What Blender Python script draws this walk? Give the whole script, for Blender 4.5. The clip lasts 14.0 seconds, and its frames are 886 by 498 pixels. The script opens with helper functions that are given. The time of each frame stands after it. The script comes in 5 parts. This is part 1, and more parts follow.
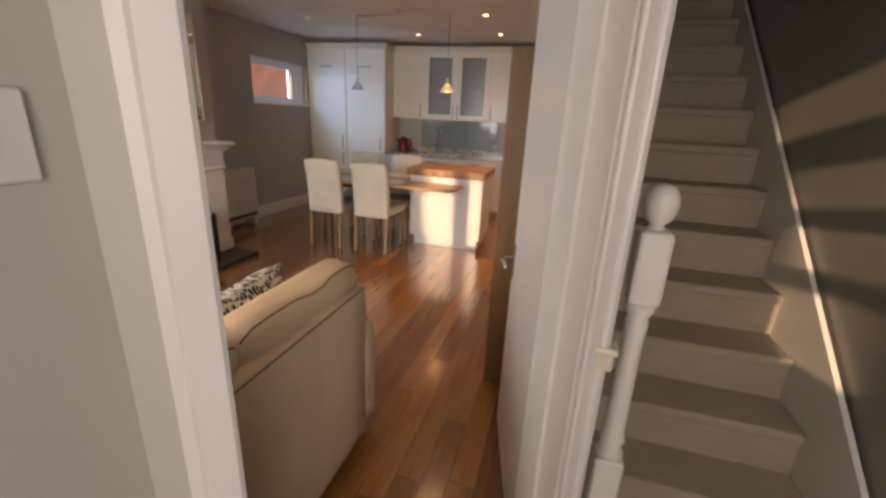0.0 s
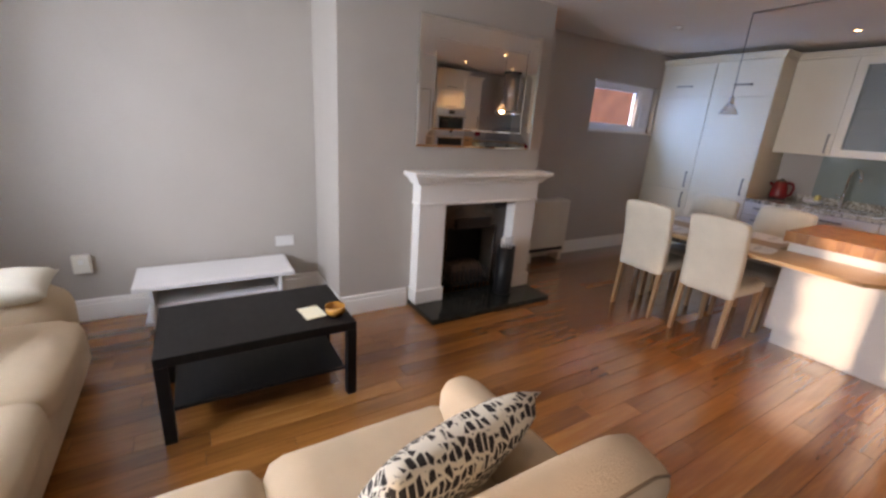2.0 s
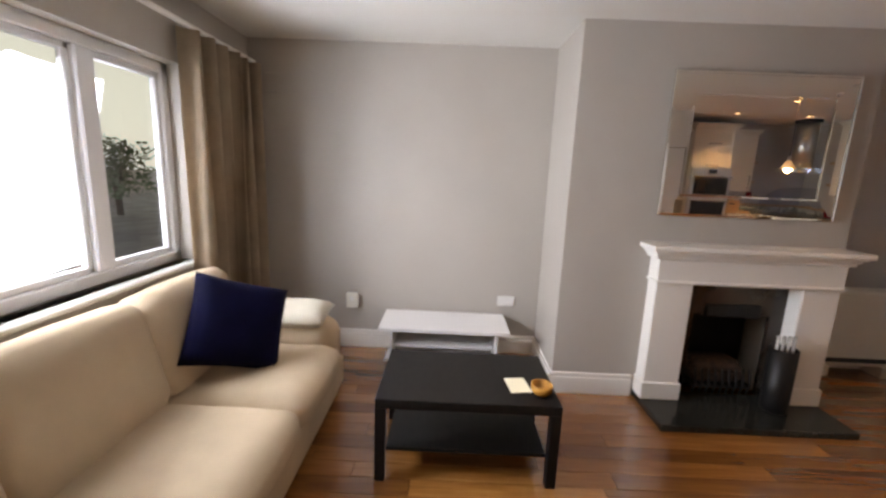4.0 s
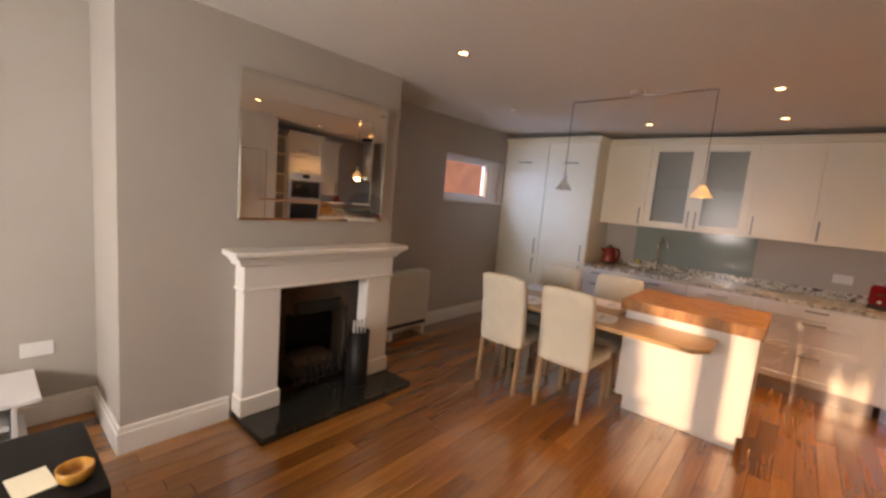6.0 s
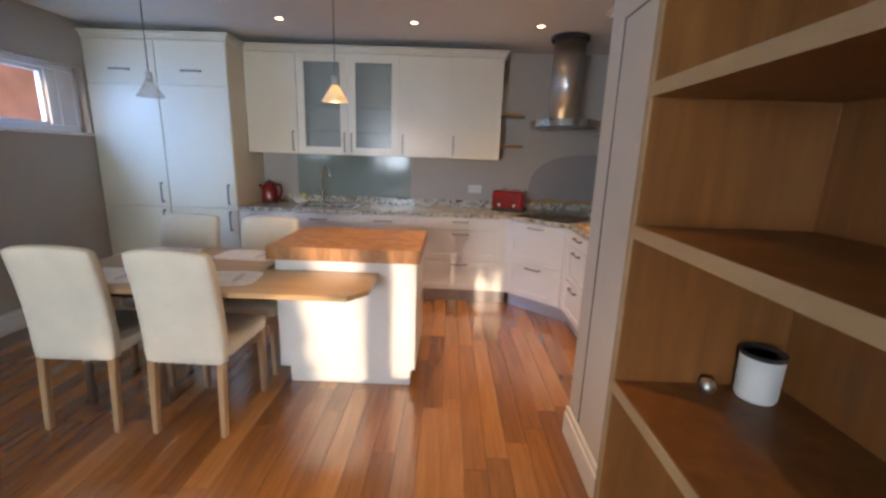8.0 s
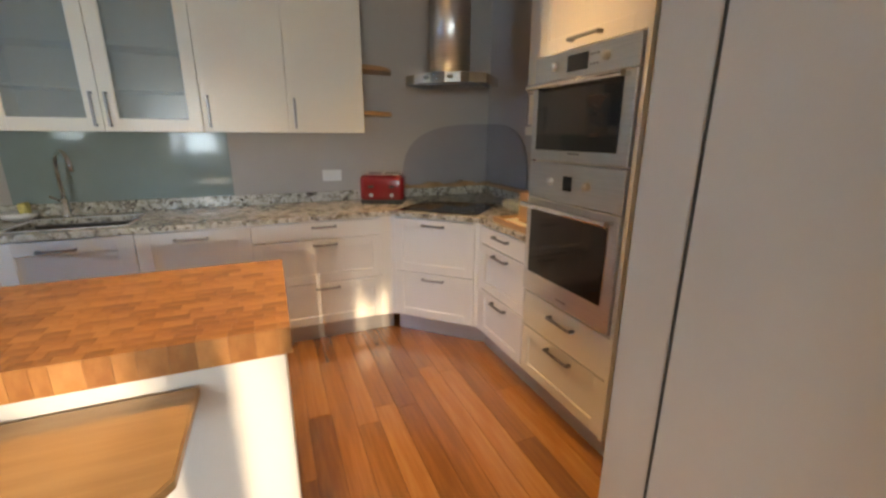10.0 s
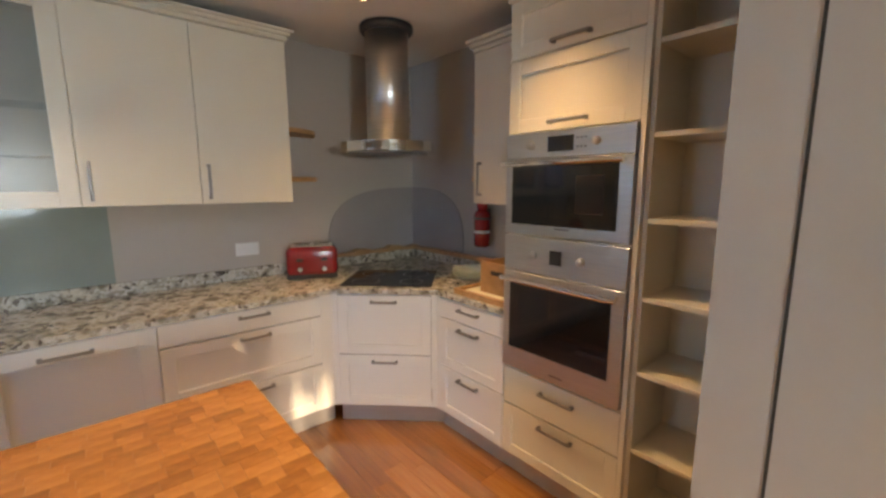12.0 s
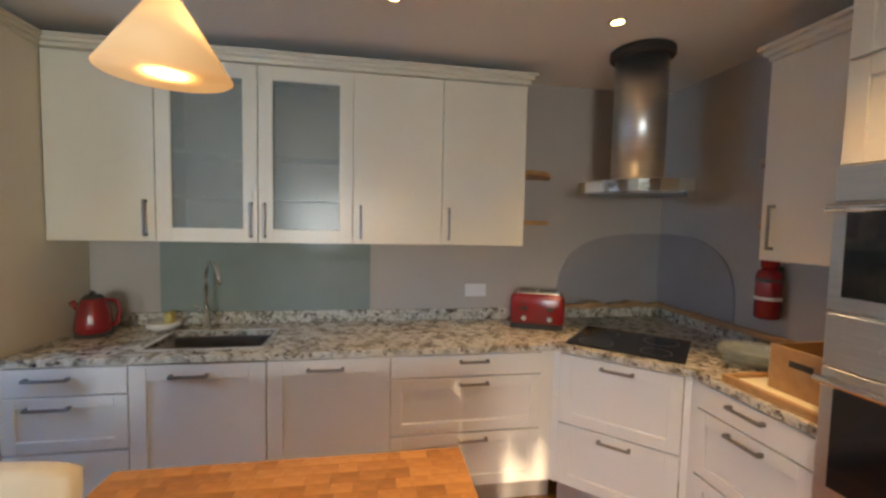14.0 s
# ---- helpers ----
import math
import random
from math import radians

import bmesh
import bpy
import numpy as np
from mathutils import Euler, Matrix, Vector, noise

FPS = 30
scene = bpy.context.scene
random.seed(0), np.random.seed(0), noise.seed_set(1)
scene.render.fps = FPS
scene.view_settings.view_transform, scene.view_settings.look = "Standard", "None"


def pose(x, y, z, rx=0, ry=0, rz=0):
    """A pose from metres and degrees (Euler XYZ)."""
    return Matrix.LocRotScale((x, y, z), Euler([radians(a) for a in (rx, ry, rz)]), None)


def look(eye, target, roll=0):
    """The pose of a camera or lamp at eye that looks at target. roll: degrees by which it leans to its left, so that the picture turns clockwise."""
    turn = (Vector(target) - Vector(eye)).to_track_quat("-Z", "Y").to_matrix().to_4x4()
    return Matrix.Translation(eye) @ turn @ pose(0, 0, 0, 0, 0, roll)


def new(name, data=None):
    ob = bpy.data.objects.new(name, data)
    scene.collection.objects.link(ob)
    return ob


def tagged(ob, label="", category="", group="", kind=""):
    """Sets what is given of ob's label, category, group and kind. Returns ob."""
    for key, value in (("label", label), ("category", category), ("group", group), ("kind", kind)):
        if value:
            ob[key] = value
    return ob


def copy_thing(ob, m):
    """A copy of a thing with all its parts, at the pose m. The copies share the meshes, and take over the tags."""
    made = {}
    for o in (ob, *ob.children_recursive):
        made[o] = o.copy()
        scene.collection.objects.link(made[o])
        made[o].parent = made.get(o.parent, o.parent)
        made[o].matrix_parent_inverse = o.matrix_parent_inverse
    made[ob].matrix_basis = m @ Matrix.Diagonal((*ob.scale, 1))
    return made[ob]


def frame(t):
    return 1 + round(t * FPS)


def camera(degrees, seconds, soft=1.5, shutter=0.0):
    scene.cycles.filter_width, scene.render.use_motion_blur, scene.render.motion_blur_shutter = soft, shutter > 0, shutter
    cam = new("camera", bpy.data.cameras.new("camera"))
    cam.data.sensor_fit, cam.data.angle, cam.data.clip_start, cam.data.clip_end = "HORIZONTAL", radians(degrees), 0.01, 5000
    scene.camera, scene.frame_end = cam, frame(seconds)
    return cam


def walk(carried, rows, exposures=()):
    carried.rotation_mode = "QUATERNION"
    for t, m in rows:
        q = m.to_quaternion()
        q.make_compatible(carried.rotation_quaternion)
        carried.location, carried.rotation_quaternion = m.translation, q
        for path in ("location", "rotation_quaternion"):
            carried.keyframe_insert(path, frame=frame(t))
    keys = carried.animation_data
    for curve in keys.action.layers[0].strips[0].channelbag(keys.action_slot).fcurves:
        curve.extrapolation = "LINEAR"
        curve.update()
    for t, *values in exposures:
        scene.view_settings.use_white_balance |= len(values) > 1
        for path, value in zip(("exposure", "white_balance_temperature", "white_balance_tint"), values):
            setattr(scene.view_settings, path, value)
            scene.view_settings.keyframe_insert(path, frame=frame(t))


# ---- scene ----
cam = camera(94.3, 14.0, soft=2.7)
PATH = [
    (0, (0.255, 0.311, 1.467), (-0.247, 2.147, 0.855), 2.8),
    (0.2, (0.185, 0.425, 1.452), (-0.322, 2.262, 0.847), 4.1),
    (0.5, (0.086, 0.55, 1.43), (-0.511, 2.357, 0.814), 3.8),
    (0.6, (0.082, 0.632, 1.413), (-0.573, 2.424, 0.813), 4.3),
    (0.8, (0.047, 0.705, 1.43), (-0.716, 2.453, 0.829), 4.7),
    (1, (0.033, 0.806, 1.414), (-0.885, 2.481, 0.82), 3.5),
    (1.5, (-0.028, 0.953, 1.469), (-1.306, 2.375, 0.882), 3.4),
    (2, (-0.214, 1.009, 1.496), (-1.839, 2.019, 0.912), 3.8),
    (2.5, (-0.253, 1.072, 1.478), (-2.137, 1.442, 0.917), 2.3),
    (2.7, (-0.283, 1.079, 1.488), (-2.198, 1.199, 0.921), 2.0),
    (4.8, (-0.352, 1.164, 1.563), (-2.334, 1.226, 1.299), 3.6),
    (5, (-0.368, 1.212, 1.566), (-2.327, 1.524, 1.31), 4.1),
    (5.5, (-0.428, 1.32, 1.567), (-2.157, 2.296, 1.327), 4.9),
    (6, (-0.443, 1.406, 1.569), (-1.742, 2.906, 1.316), 5.0),
    (6.5, (-0.391, 1.523, 1.538), (-1.245, 3.31, 1.264), 4.4),
    (7, (-0.358, 1.797, 1.483), (-0.860, 3.707, 1.163), 3.4),
    (7.5, (-0.325, 2.073, 1.452), (-0.542, 4.023, 1.066), 2.8),
    (8, (-0.375, 2.430, 1.441), (-0.394, 4.381, 1.001), 1.9),
    (8.5, (-0.480, 2.768, 1.442), (-0.305, 4.703, 0.966), 2.3),
    (9, (-0.498, 3.125, 1.467), (-0.117, 5.023, 0.964), 2.0),
    (9.2, (-0.51, 3.235, 1.455), (-0.045, 5.116, 0.96), 2.2),
    (11.3, (-0.687, 4.06, 1.388), (0.416, 5.614, 0.782), -1.4),
    (11.5, (-0.773, 4.079, 1.42), (0.4, 5.609, 0.887), -0.8),
    (12, (-0.871, 4.07, 1.523), (0.414, 5.571, 1.217), -0.1),
    (12.5, (-0.89, 4.06, 1.581), (0.373, 5.604, 1.437), 0.2),
    (13, (-0.877, 4.092, 1.57), (0.239, 5.749, 1.486), 0.4),
    (13.5, (-0.749, 4.147, 1.56), (0.017, 5.992, 1.463), 0.6),
    (14, (-0.783, 4.303, 1.546), (-0.448, 6.271, 1.424), 1.2),
]
walk(cam, [(t, look(eye, target, roll)) for t, eye, target, roll in PATH],
     exposures=[(0, -0.5, 14500, 31), (0.5, -0.5, 15000, 32), (1.0, -0.5, 17000, 33), (1.5, -0.45, 16000, 33), (2.0, -0.35, 11000, 31), (2.5, -0.25, 10400, 30), (5, -0.25, 15000, 33), (5.5, -0.32, 17000, 35), (6, -0.32, 19500, 37),
                (6.5, -0.25, 14500, 30), (7, -0.2, 11800, 27), (7.5, -0.05, 10200, 23), (8, -0.12, 10000, 21), (9, -0.12, 10500, 15), (11.5, -0.03, 12600, 16), (12.5, -0.05, 12000, 17), (14, -0.08, 12200, 17)])

# ---- world, sun, lamps ----
world = bpy.data.worlds.new("world")
scene.world = world
world.use_nodes = True
wn = world.node_tree
sky = wn.nodes.new("ShaderNodeTexSky")
sky.sky_type, sky.sun_disc = "NISHITA", False
SUN_EL, SUN_AZ = 10.5, 8.0          # degrees: height, and turn of the light off the long axis
sky.dust_density, sky.air_density, sky.ozone_density = 0.6, 1.0, 3.0
sky.sun_elevation, sky.sun_rotation = radians(SUN_EL), radians(180 + SUN_AZ)
wn.links.new(sky.outputs[0], wn.nodes["Background"].inputs[0])
wn.nodes["Background"].inputs[1].default_value = 0.15

sun = new("sun", bpy.data.lights.new("sun", "SUN"))
sun.data.energy, sun.data.angle, sun.data.color = 5.0, radians(0.6), (1.0, 0.985, 0.96)
sun.matrix_world = look((0, 0, 0), (math.sin(radians(SUN_AZ)), math.cos(radians(SUN_AZ)), -math.tan(radians(SUN_EL))))


def area(name, eye, target, w, h, watts, colour):
    lamp = new(name, bpy.data.lights.new(name, "AREA"))
    lamp.data.shape, lamp.data.size, lamp.data.size_y = "RECTANGLE", w, h
    lamp.data.energy, lamp.data.color = watts, colour
    lamp.matrix_world = look(eye, target)
    return lamp


area("front_window_daylight", (-2.0, -0.74, 1.45), (-2.6, 2.6, 0.7), 1.1, 1.0, 175, (0.385, 0.635, 1.0)).data.spread = radians(150)
area("side_window_daylight", (-4.05, 5.45, 2.0), (-2.8, 6.4, 1.5), 0.9, 0.5, 46, (0.12, 0.38, 1.0)).data.spread = radians(120)
# the hall lamp is added fill; its source is never in view
area("hall_daylight", (1.0, -1.05, 1.5), (-0.1, 2.0, 0.7), 0.7, 1.4, 50, (0.48, 0.68, 1.0))

CEIL = 2.505
# the two at x = -0.62 are unseen, added to fill the right side
SPOT_WATTS = {(0.33, 6.12): 58, (0.33, 5.10): 80, (-0.71, 6.12): 28, (-0.71, 5.10): 80, (-1.82, 6.12): 16, (-2.27, 3.55): 18,
              (-0.62, 3.55): 66, (-2.81, 1.24): 9, (-2.31, 2.05): 10, (-2.81, -0.02): 6, (-0.62, 1.24): 12}
SPOTS = list(SPOT_WATTS)
for sx, sy in SPOTS:
    lamp = new("downlight_lamp", bpy.data.lights.new("downlight_lamp", "SPOT"))
    lamp.data.energy, lamp.data.color = SPOT_WATTS[sx, sy], (1.0, 0.77, 0.53)
    lamp.data.spot_size, lamp.data.spot_blend, lamp.data.shadow_soft_size = radians(88), 1.0, 0.03
    lamp.location = (sx, sy, CEIL - 0.012)

# ---- materials ----


def nodes(name):
    m = bpy.data.materials.new(name)
    m.use_nodes = True
    return m, m.node_tree, m.node_tree.nodes["Principled BSDF"]


def ramp(tree, fac, stops):
    r = tree.nodes.new("ShaderNodeValToRGB")
    r.color_ramp.elements[0].position, r.color_ramp.elements[0].color = stops[0][0], (*stops[0][1], 1)
    r.color_ramp.elements[1].position, r.color_ramp.elements[1].color = stops[-1][0], (*stops[-1][1], 1)
    for pos, col in stops[1:-1]:
        r.color_ramp.elements.new(pos).color = (*col, 1)
    tree.links.new(fac, r.inputs[0])
    return r.outputs[0]


def noise_tex(tree, scale, detail=4.0, stretch=(1, 1, 1), rough=0.55):
    co = tree.nodes.new("ShaderNodeTexCoord")
    mp = tree.nodes.new("ShaderNodeMapping")
    mp.inputs["Scale"].default_value = stretch
    tree.links.new(co.outputs["Object"], mp.inputs[0])
    n = tree.nodes.new("ShaderNodeTexNoise")
    n.inputs["Scale"].default_value, n.inputs["Detail"].default_value, n.inputs["Roughness"].default_value = scale, detail, rough
    tree.links.new(mp.outputs[0], n.inputs[0])
    return n.outputs["Fac"]


def bump(tree, bsdf, height, strength, distance=0.01):
    b = tree.nodes.new("ShaderNodeBump")
    b.inputs["Strength"].default_value, b.inputs["Distance"].default_value = strength, distance
    tree.links.new(height, b.inputs["Height"])
    tree.links.new(b.outputs[0], bsdf.inputs["Normal"])


def surface(name, colour, rough=0.6, metal=0.0, vary=0.08, scale=3.0, relief=0.0, relief_scale=60.0, stretch=(1, 1, 1), coat=0.0, uneven=0.08):
    m, t, b = nodes(name)
    lo = tuple(c * (1 - vary) for c in colour)
    hi = tuple(min(1, c * (1 + vary)) for c in colour)
    t.links.new(ramp(t, noise_tex(t, scale, 5, stretch), [(0.3, lo), (0.7, hi)]), b.inputs["Base Color"])
    b.inputs["Metallic"].default_value, b.inputs["Coat Weight"].default_value = metal, coat
    rn = t.nodes.new("ShaderNodeMapRange")
    rn.inputs["To Min"].default_value, rn.inputs["To Max"].default_value = max(0.02, rough * (1 - uneven)), min(1, rough * (1 + uneven))
    t.links.new(noise_tex(t, scale * 4, 3), rn.inputs[0])
    t.links.new(rn.outputs[0], b.inputs["Roughness"])
    if relief:
        bump(t, b, noise_tex(t, relief_scale, 3, stretch), relief)
    return m


def wood(name, stops, scale=2.2, stretch=(14, 1, 14), rough=0.4, random_tone=0.0, relief=0.08, coat=0.0):
    m, t, b = nodes(name)
    grain = noise_tex(t, scale, 7, stretch, 0.62)
    fac = grain
    if random_tone:
        info = t.nodes.new("ShaderNodeObjectInfo")
        mix = t.nodes.new("ShaderNodeMath")
        mix.operation = "MULTIPLY_ADD"
        sub = t.nodes.new("ShaderNodeMath")
        sub.operation = "SUBTRACT"
        t.links.new(info.outputs["Random"], sub.inputs[0])
        sub.inputs[1].default_value = 0.5
        t.links.new(sub.outputs[0], mix.inputs[0])
        mix.inputs[1].default_value = random_tone
        t.links.new(grain, mix.inputs[2])
        fac = mix.outputs[0]
    t.links.new(ramp(t, fac, stops), b.inputs["Base Color"])
    b.inputs["Roughness"].default_value, b.inputs["Coat Weight"].default_value = rough, coat
    b.inputs["Coat Roughness"].default_value, b.inputs["Coat IOR"].default_value = 0.16, 1.65
    bump(t, b, grain, relief, 0.004)
    return m


M_WALL = surface("wall_paint", (0.42, 0.375, 0.33), 0.62, vary=0.05, scale=1.3, relief=0.05, relief_scale=90)
# wall paint made lighter to stand in for light this side lacks
M_WALL_LIFTED = surface("lightened_wall_paint", (0.60, 0.555, 0.50), 0.5, vary=0.05, scale=1.3, relief=0.05, relief_scale=90)
M_HALL = surface("hall_paint", (0.52, 0.50, 0.46), 0.6, vary=0.05, scale=1.3, relief=0.05, relief_scale=90)
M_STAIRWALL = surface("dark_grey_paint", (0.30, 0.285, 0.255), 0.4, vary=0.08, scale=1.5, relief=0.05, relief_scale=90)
M_CEIL = surface("ceiling_paint", (0.74, 0.71, 0.66), 0.8, vary=0.03, scale=1.0, relief=0.04, relief_scale=120)
M_TRIM = surface("white_gloss_paint", (0.78, 0.75, 0.70), 0.36, vary=0.015, scale=1.2, uneven=0.0)
M_UPVC = surface("white_window_plastic", (0.84, 0.85, 0.87), 0.3, vary=0.02)
M_CREAM = surface("cream_lacquer", (0.72, 0.655, 0.525), 0.30, vary=0.03, scale=2.0)
M_BASE = surface("ivory_lacquer", (0.76, 0.735, 0.68), 0.30, vary=0.03, scale=2.0)
M_ISLAND = surface("white_satin_panel", (0.68, 0.67, 0.64), 0.3, vary=0.03)
M_PLINTH = surface("brushed_plinth", (0.50, 0.49, 0.48), 0.3, metal=0.6, vary=0.06, stretch=(1, 1, 12))
M_STEEL = surface("brushed_steel", (0.60, 0.59, 0.57), 0.33, metal=1.0, vary=0.08, scale=6, stretch=(1, 1, 25), relief=0.02)
M_HANDLE = surface("satin_nickel", (0.27, 0.255, 0.24), 0.40, metal=1.0, vary=0.06)
M_CHROME = surface("chrome", (0.75, 0.74, 0.72), 0.08, metal=1.0, vary=0.03)
M_BLACK = surface("black_glass", (0.012, 0.012, 0.013), 0.06, vary=0.2)
M_IRON = surface("black_cast_iron", (0.010, 0.0095, 0.0095), 0.45, vary=0.3, scale=9, relief=0.15, relief_scale=40)
M_FIREBACK = surface("glazed_dark_tile", (0.022, 0.015, 0.012), 0.18, vary=0.4, scale=4)
M_HEARTH = surface("black_granite", (0.02, 0.022, 0.02), 0.12, vary=0.5, scale=40)
M_LACK = surface("black_brown_laminate", (0.006, 0.005, 0.005), 0.55, vary=0.3, scale=5, stretch=(1, 12, 1))
M_WHITE = surface("white_laminate", (0.76, 0.75, 0.74), 0.35, vary=0.03)
M_PLASTIC = surface("white_plastic", (0.72, 0.71, 0.68), 0.35, vary=0.03)
M_SOFA = surface("beige_chenille", (0.56, 0.42, 0.295), 0.92, vary=0.07, scale=5, relief=0.35, relief_scale=260)
M_PIPING = surface("brown_piping", (0.20, 0.13, 0.08), 0.9, vary=0.15)
M_NAVY = surface("navy_velvet", (0.002, 0.003, 0.018), 0.85, vary=0.4, scale=5, relief=0.2, relief_scale=120)
M_CURTAIN = surface("taupe_curtain_cloth", (0.42, 0.315, 0.225), 0.9, vary=0.10, scale=6, relief=0.2, relief_scale=300)
M_SEAT = surface("cream_seat_cloth", (0.66, 0.61, 0.50), 0.8, vary=0.06, scale=6, relief=0.15, relief_scale=250)
M_CARPET = surface("brown_stair_carpet", (0.45, 0.375, 0.285), 1.0, vary=0.06, scale=9, relief=0.6, relief_scale=350)
M_HEATER = surface("magnolia_metal", (0.70, 0.66, 0.57), 0.4, vary=0.03)
M_RED = surface("red_enamel", (0.22, 0.009, 0.011), 0.15, vary=0.15, coat=0.5)
M_MAT = surface("white_place_mat", (0.75, 0.74, 0.71), 0.5, vary=0.12, scale=14)
M_PAPER = surface("cream_paper", (0.78, 0.73, 0.55), 0.8, vary=0.04)
M_COPPER = surface("amber_glass", (0.45, 0.19, 0.04), 0.25, vary=0.3, scale=20)
M_SPLASH = surface("green_back_painted_glass", (0.235, 0.29, 0.265), 0.07, vary=0.05)
M_GREYGLASS = surface("grey_back_painted_glass", (0.33, 0.30, 0.285), 0.16, vary=0.05)
M_FROST = surface("frosted_cabinet_glass", (0.34, 0.40, 0.37), 0.22, vary=0.06)
M_FROST.node_tree.nodes["Principled BSDF"].inputs["Alpha"].default_value = 0.42
# steel darkened to carry the shade down inside the sink bowl
M_BOWL = surface("darkened_sink_steel", (0.22, 0.21, 0.20), 0.4, metal=0.9, vary=0.15, scale=8)
M_DARK = surface("dark_void", (0.03, 0.025, 0.022), 0.8, vary=0.2)
M_GAP = surface("shadow_gap", (0.05, 0.045, 0.04), 0.8, vary=0.1)
M_BRICK = surface("red_render", (0.70, 0.34, 0.28), 0.9, vary=0.18, scale=3, relief=0.3, relief_scale=12)
M_GROUND = surface("paving_outside", (0.30, 0.29, 0.25), 0.9, vary=0.25, scale=1.5)
M_LEAF = surface("leaves", (0.12, 0.23, 0.13), 0.6, vary=0.5, scale=2.0)
M_BARK = surface("bark", (0.10, 0.075, 0.055), 0.9, vary=0.3, relief=0.5, relief_scale=20)
M_FENCE = surface("fence_boards", (0.22, 0.16, 0.11), 0.85, vary=0.3, stretch=(1, 1, 0.2))
M_PINE = wood("waxed_pine", [(0.2, (0.12, 0.040, 0.011)), (0.5, (0.20, 0.070, 0.019)), (0.8, (0.28, 0.110, 0.033))], stretch=(9, 9, 0.9), rough=0.42)
# the same pine, paler for window light falling on the near side panel
M_PINE_LIT = wood("lit_pine_side", [(0.2, (0.13, 0.055, 0.02)), (0.5, (0.19, 0.088, 0.035)), (0.85, (0.26, 0.13, 0.056))], stretch=(9, 9, 0.9), rough=0.45)
M_PINE_EDGE = wood("pale_pine_edge", [(0.2, (0.24, 0.14, 0.072)), (0.8, (0.37, 0.24, 0.135))], stretch=(4, 1, 9), rough=0.5)
M_FLOOR = wood("walnut_planks", [(0.10, (0.13, 0.040, 0.010)), (0.45, (0.25, 0.087, 0.022)), (0.70, (0.36, 0.135, 0.036)), (0.95, (0.46, 0.205, 0.065))],
               scale=2.0, stretch=(16, 1.1, 8), rough=0.25, random_tone=0.5, relief=0.03, coat=1.0)
M_BLOCK = wood("end_grain_block", [(0.2, (0.23, 0.085, 0.025)), (0.5, (0.36, 0.15, 0.05)), (0.8, (0.47, 0.22, 0.085))], scale=9, stretch=(2, 2, 1), rough=0.35, random_tone=0.5)
M_TABLE = wood("oak_table_top", [(0.2, (0.34, 0.19, 0.085)), (0.8, (0.52, 0.33, 0.17))], stretch=(1, 12, 8), rough=0.35)
M_LEG = wood("oak_leg", [(0.2, (0.29, 0.165, 0.08)), (0.8, (0.45, 0.28, 0.15))], stretch=(10, 10, 1), rough=0.4)
M_OAK = wood("oak_trim", [(0.2, (0.33, 0.16, 0.06)), (0.8, (0.52, 0.29, 0.13))], stretch=(1, 9, 9), rough=0.45)


def granite():
    m, t, b = nodes("speckled_granite")
    co = t.nodes.new("ShaderNodeTexCoord")
    v = t.nodes.new("ShaderNodeTexVoronoi")
    v.inputs["Scale"].default_value = 62
    nz = t.nodes.new("ShaderNodeTexNoise")
    nz.inputs["Scale"].default_value, nz.inputs["Detail"].default_value = 16, 6
    t.links.new(co.outputs["Object"], nz.inputs[0])
    mx = t.nodes.new("ShaderNodeMixRGB")
    mx.inputs[0].default_value = 0.09
    t.links.new(co.outputs["Object"], mx.inputs[1])
    t.links.new(nz.outputs["Color"], mx.inputs[2])
    t.links.new(mx.outputs[0], v.inputs[0])
    sep = t.nodes.new("ShaderNodeSeparateColor")
    t.links.new(v.outputs["Color"], sep.inputs[0])
    col = ramp(t, sep.outputs[0], [(0.0, (0.09, 0.075, 0.07)), (0.10, (0.22, 0.18, 0.15)), (0.22, (0.44, 0.40, 0.32)), (0.6, (0.56, 0.52, 0.43)), (1.0, (0.64, 0.61, 0.54))])
    blot = ramp(t, nz.outputs["Fac"], [(0.36, (0.42, 0.40, 0.37)), (0.50, (1, 1, 1))])
    mul = t.nodes.new("ShaderNodeMixRGB")
    mul.blend_type, mul.inputs[0].default_value = "MULTIPLY", 1.0
    t.links.new(col, mul.inputs[1])
    t.links.new(blot, mul.inputs[2])
    t.links.new(mul.outputs[0], b.inputs["Base Color"])
    b.inputs["Roughness"].default_value = 0.12
    return m


def patterned():
    m, t, b = nodes("black_and_cream_pattern")
    co = t.nodes.new("ShaderNodeTexCoord")
    v = t.nodes.new("ShaderNodeTexVoronoi")
    v.feature = "DISTANCE_TO_EDGE"
    v.inputs["Scale"].default_value = 34
    v.inputs["Randomness"].default_value = 0.55
    mp = t.nodes.new("ShaderNodeMapping")
    mp.inputs["Scale"].default_value = (0.75, 1.5, 0.75)
    t.links.new(co.outputs["Object"], mp.inputs[0])
    t.links.new(mp.outputs[0], v.inputs[0])
    t.links.new(ramp(t, v.outputs["Distance"], [(0.09, (0.74, 0.70, 0.60)), (0.13, (0.02, 0.018, 0.02))]), b.inputs["Base Color"])
    b.inputs["Roughness"].default_value = 0.9
    return m


def glass(name, tint=(1, 1, 1), rough=0.0):
    m, t, b = nodes(name)
    b.inputs["Base Color"].default_value = (*tint, 1)
    b.inputs["Transmission Weight"].default_value, b.inputs["Roughness"].default_value, b.inputs["IOR"].default_value = 1.0, rough, 1.45
    return m


def glow(name, colour, strength):
    m, t, b = nodes(name)
    b.inputs["Emission Color"].default_value, b.inputs["Emission Strength"].default_value = (*colour, 1), strength
    b.inputs["Base Color"].default_value = (*colour, 1)
    return m


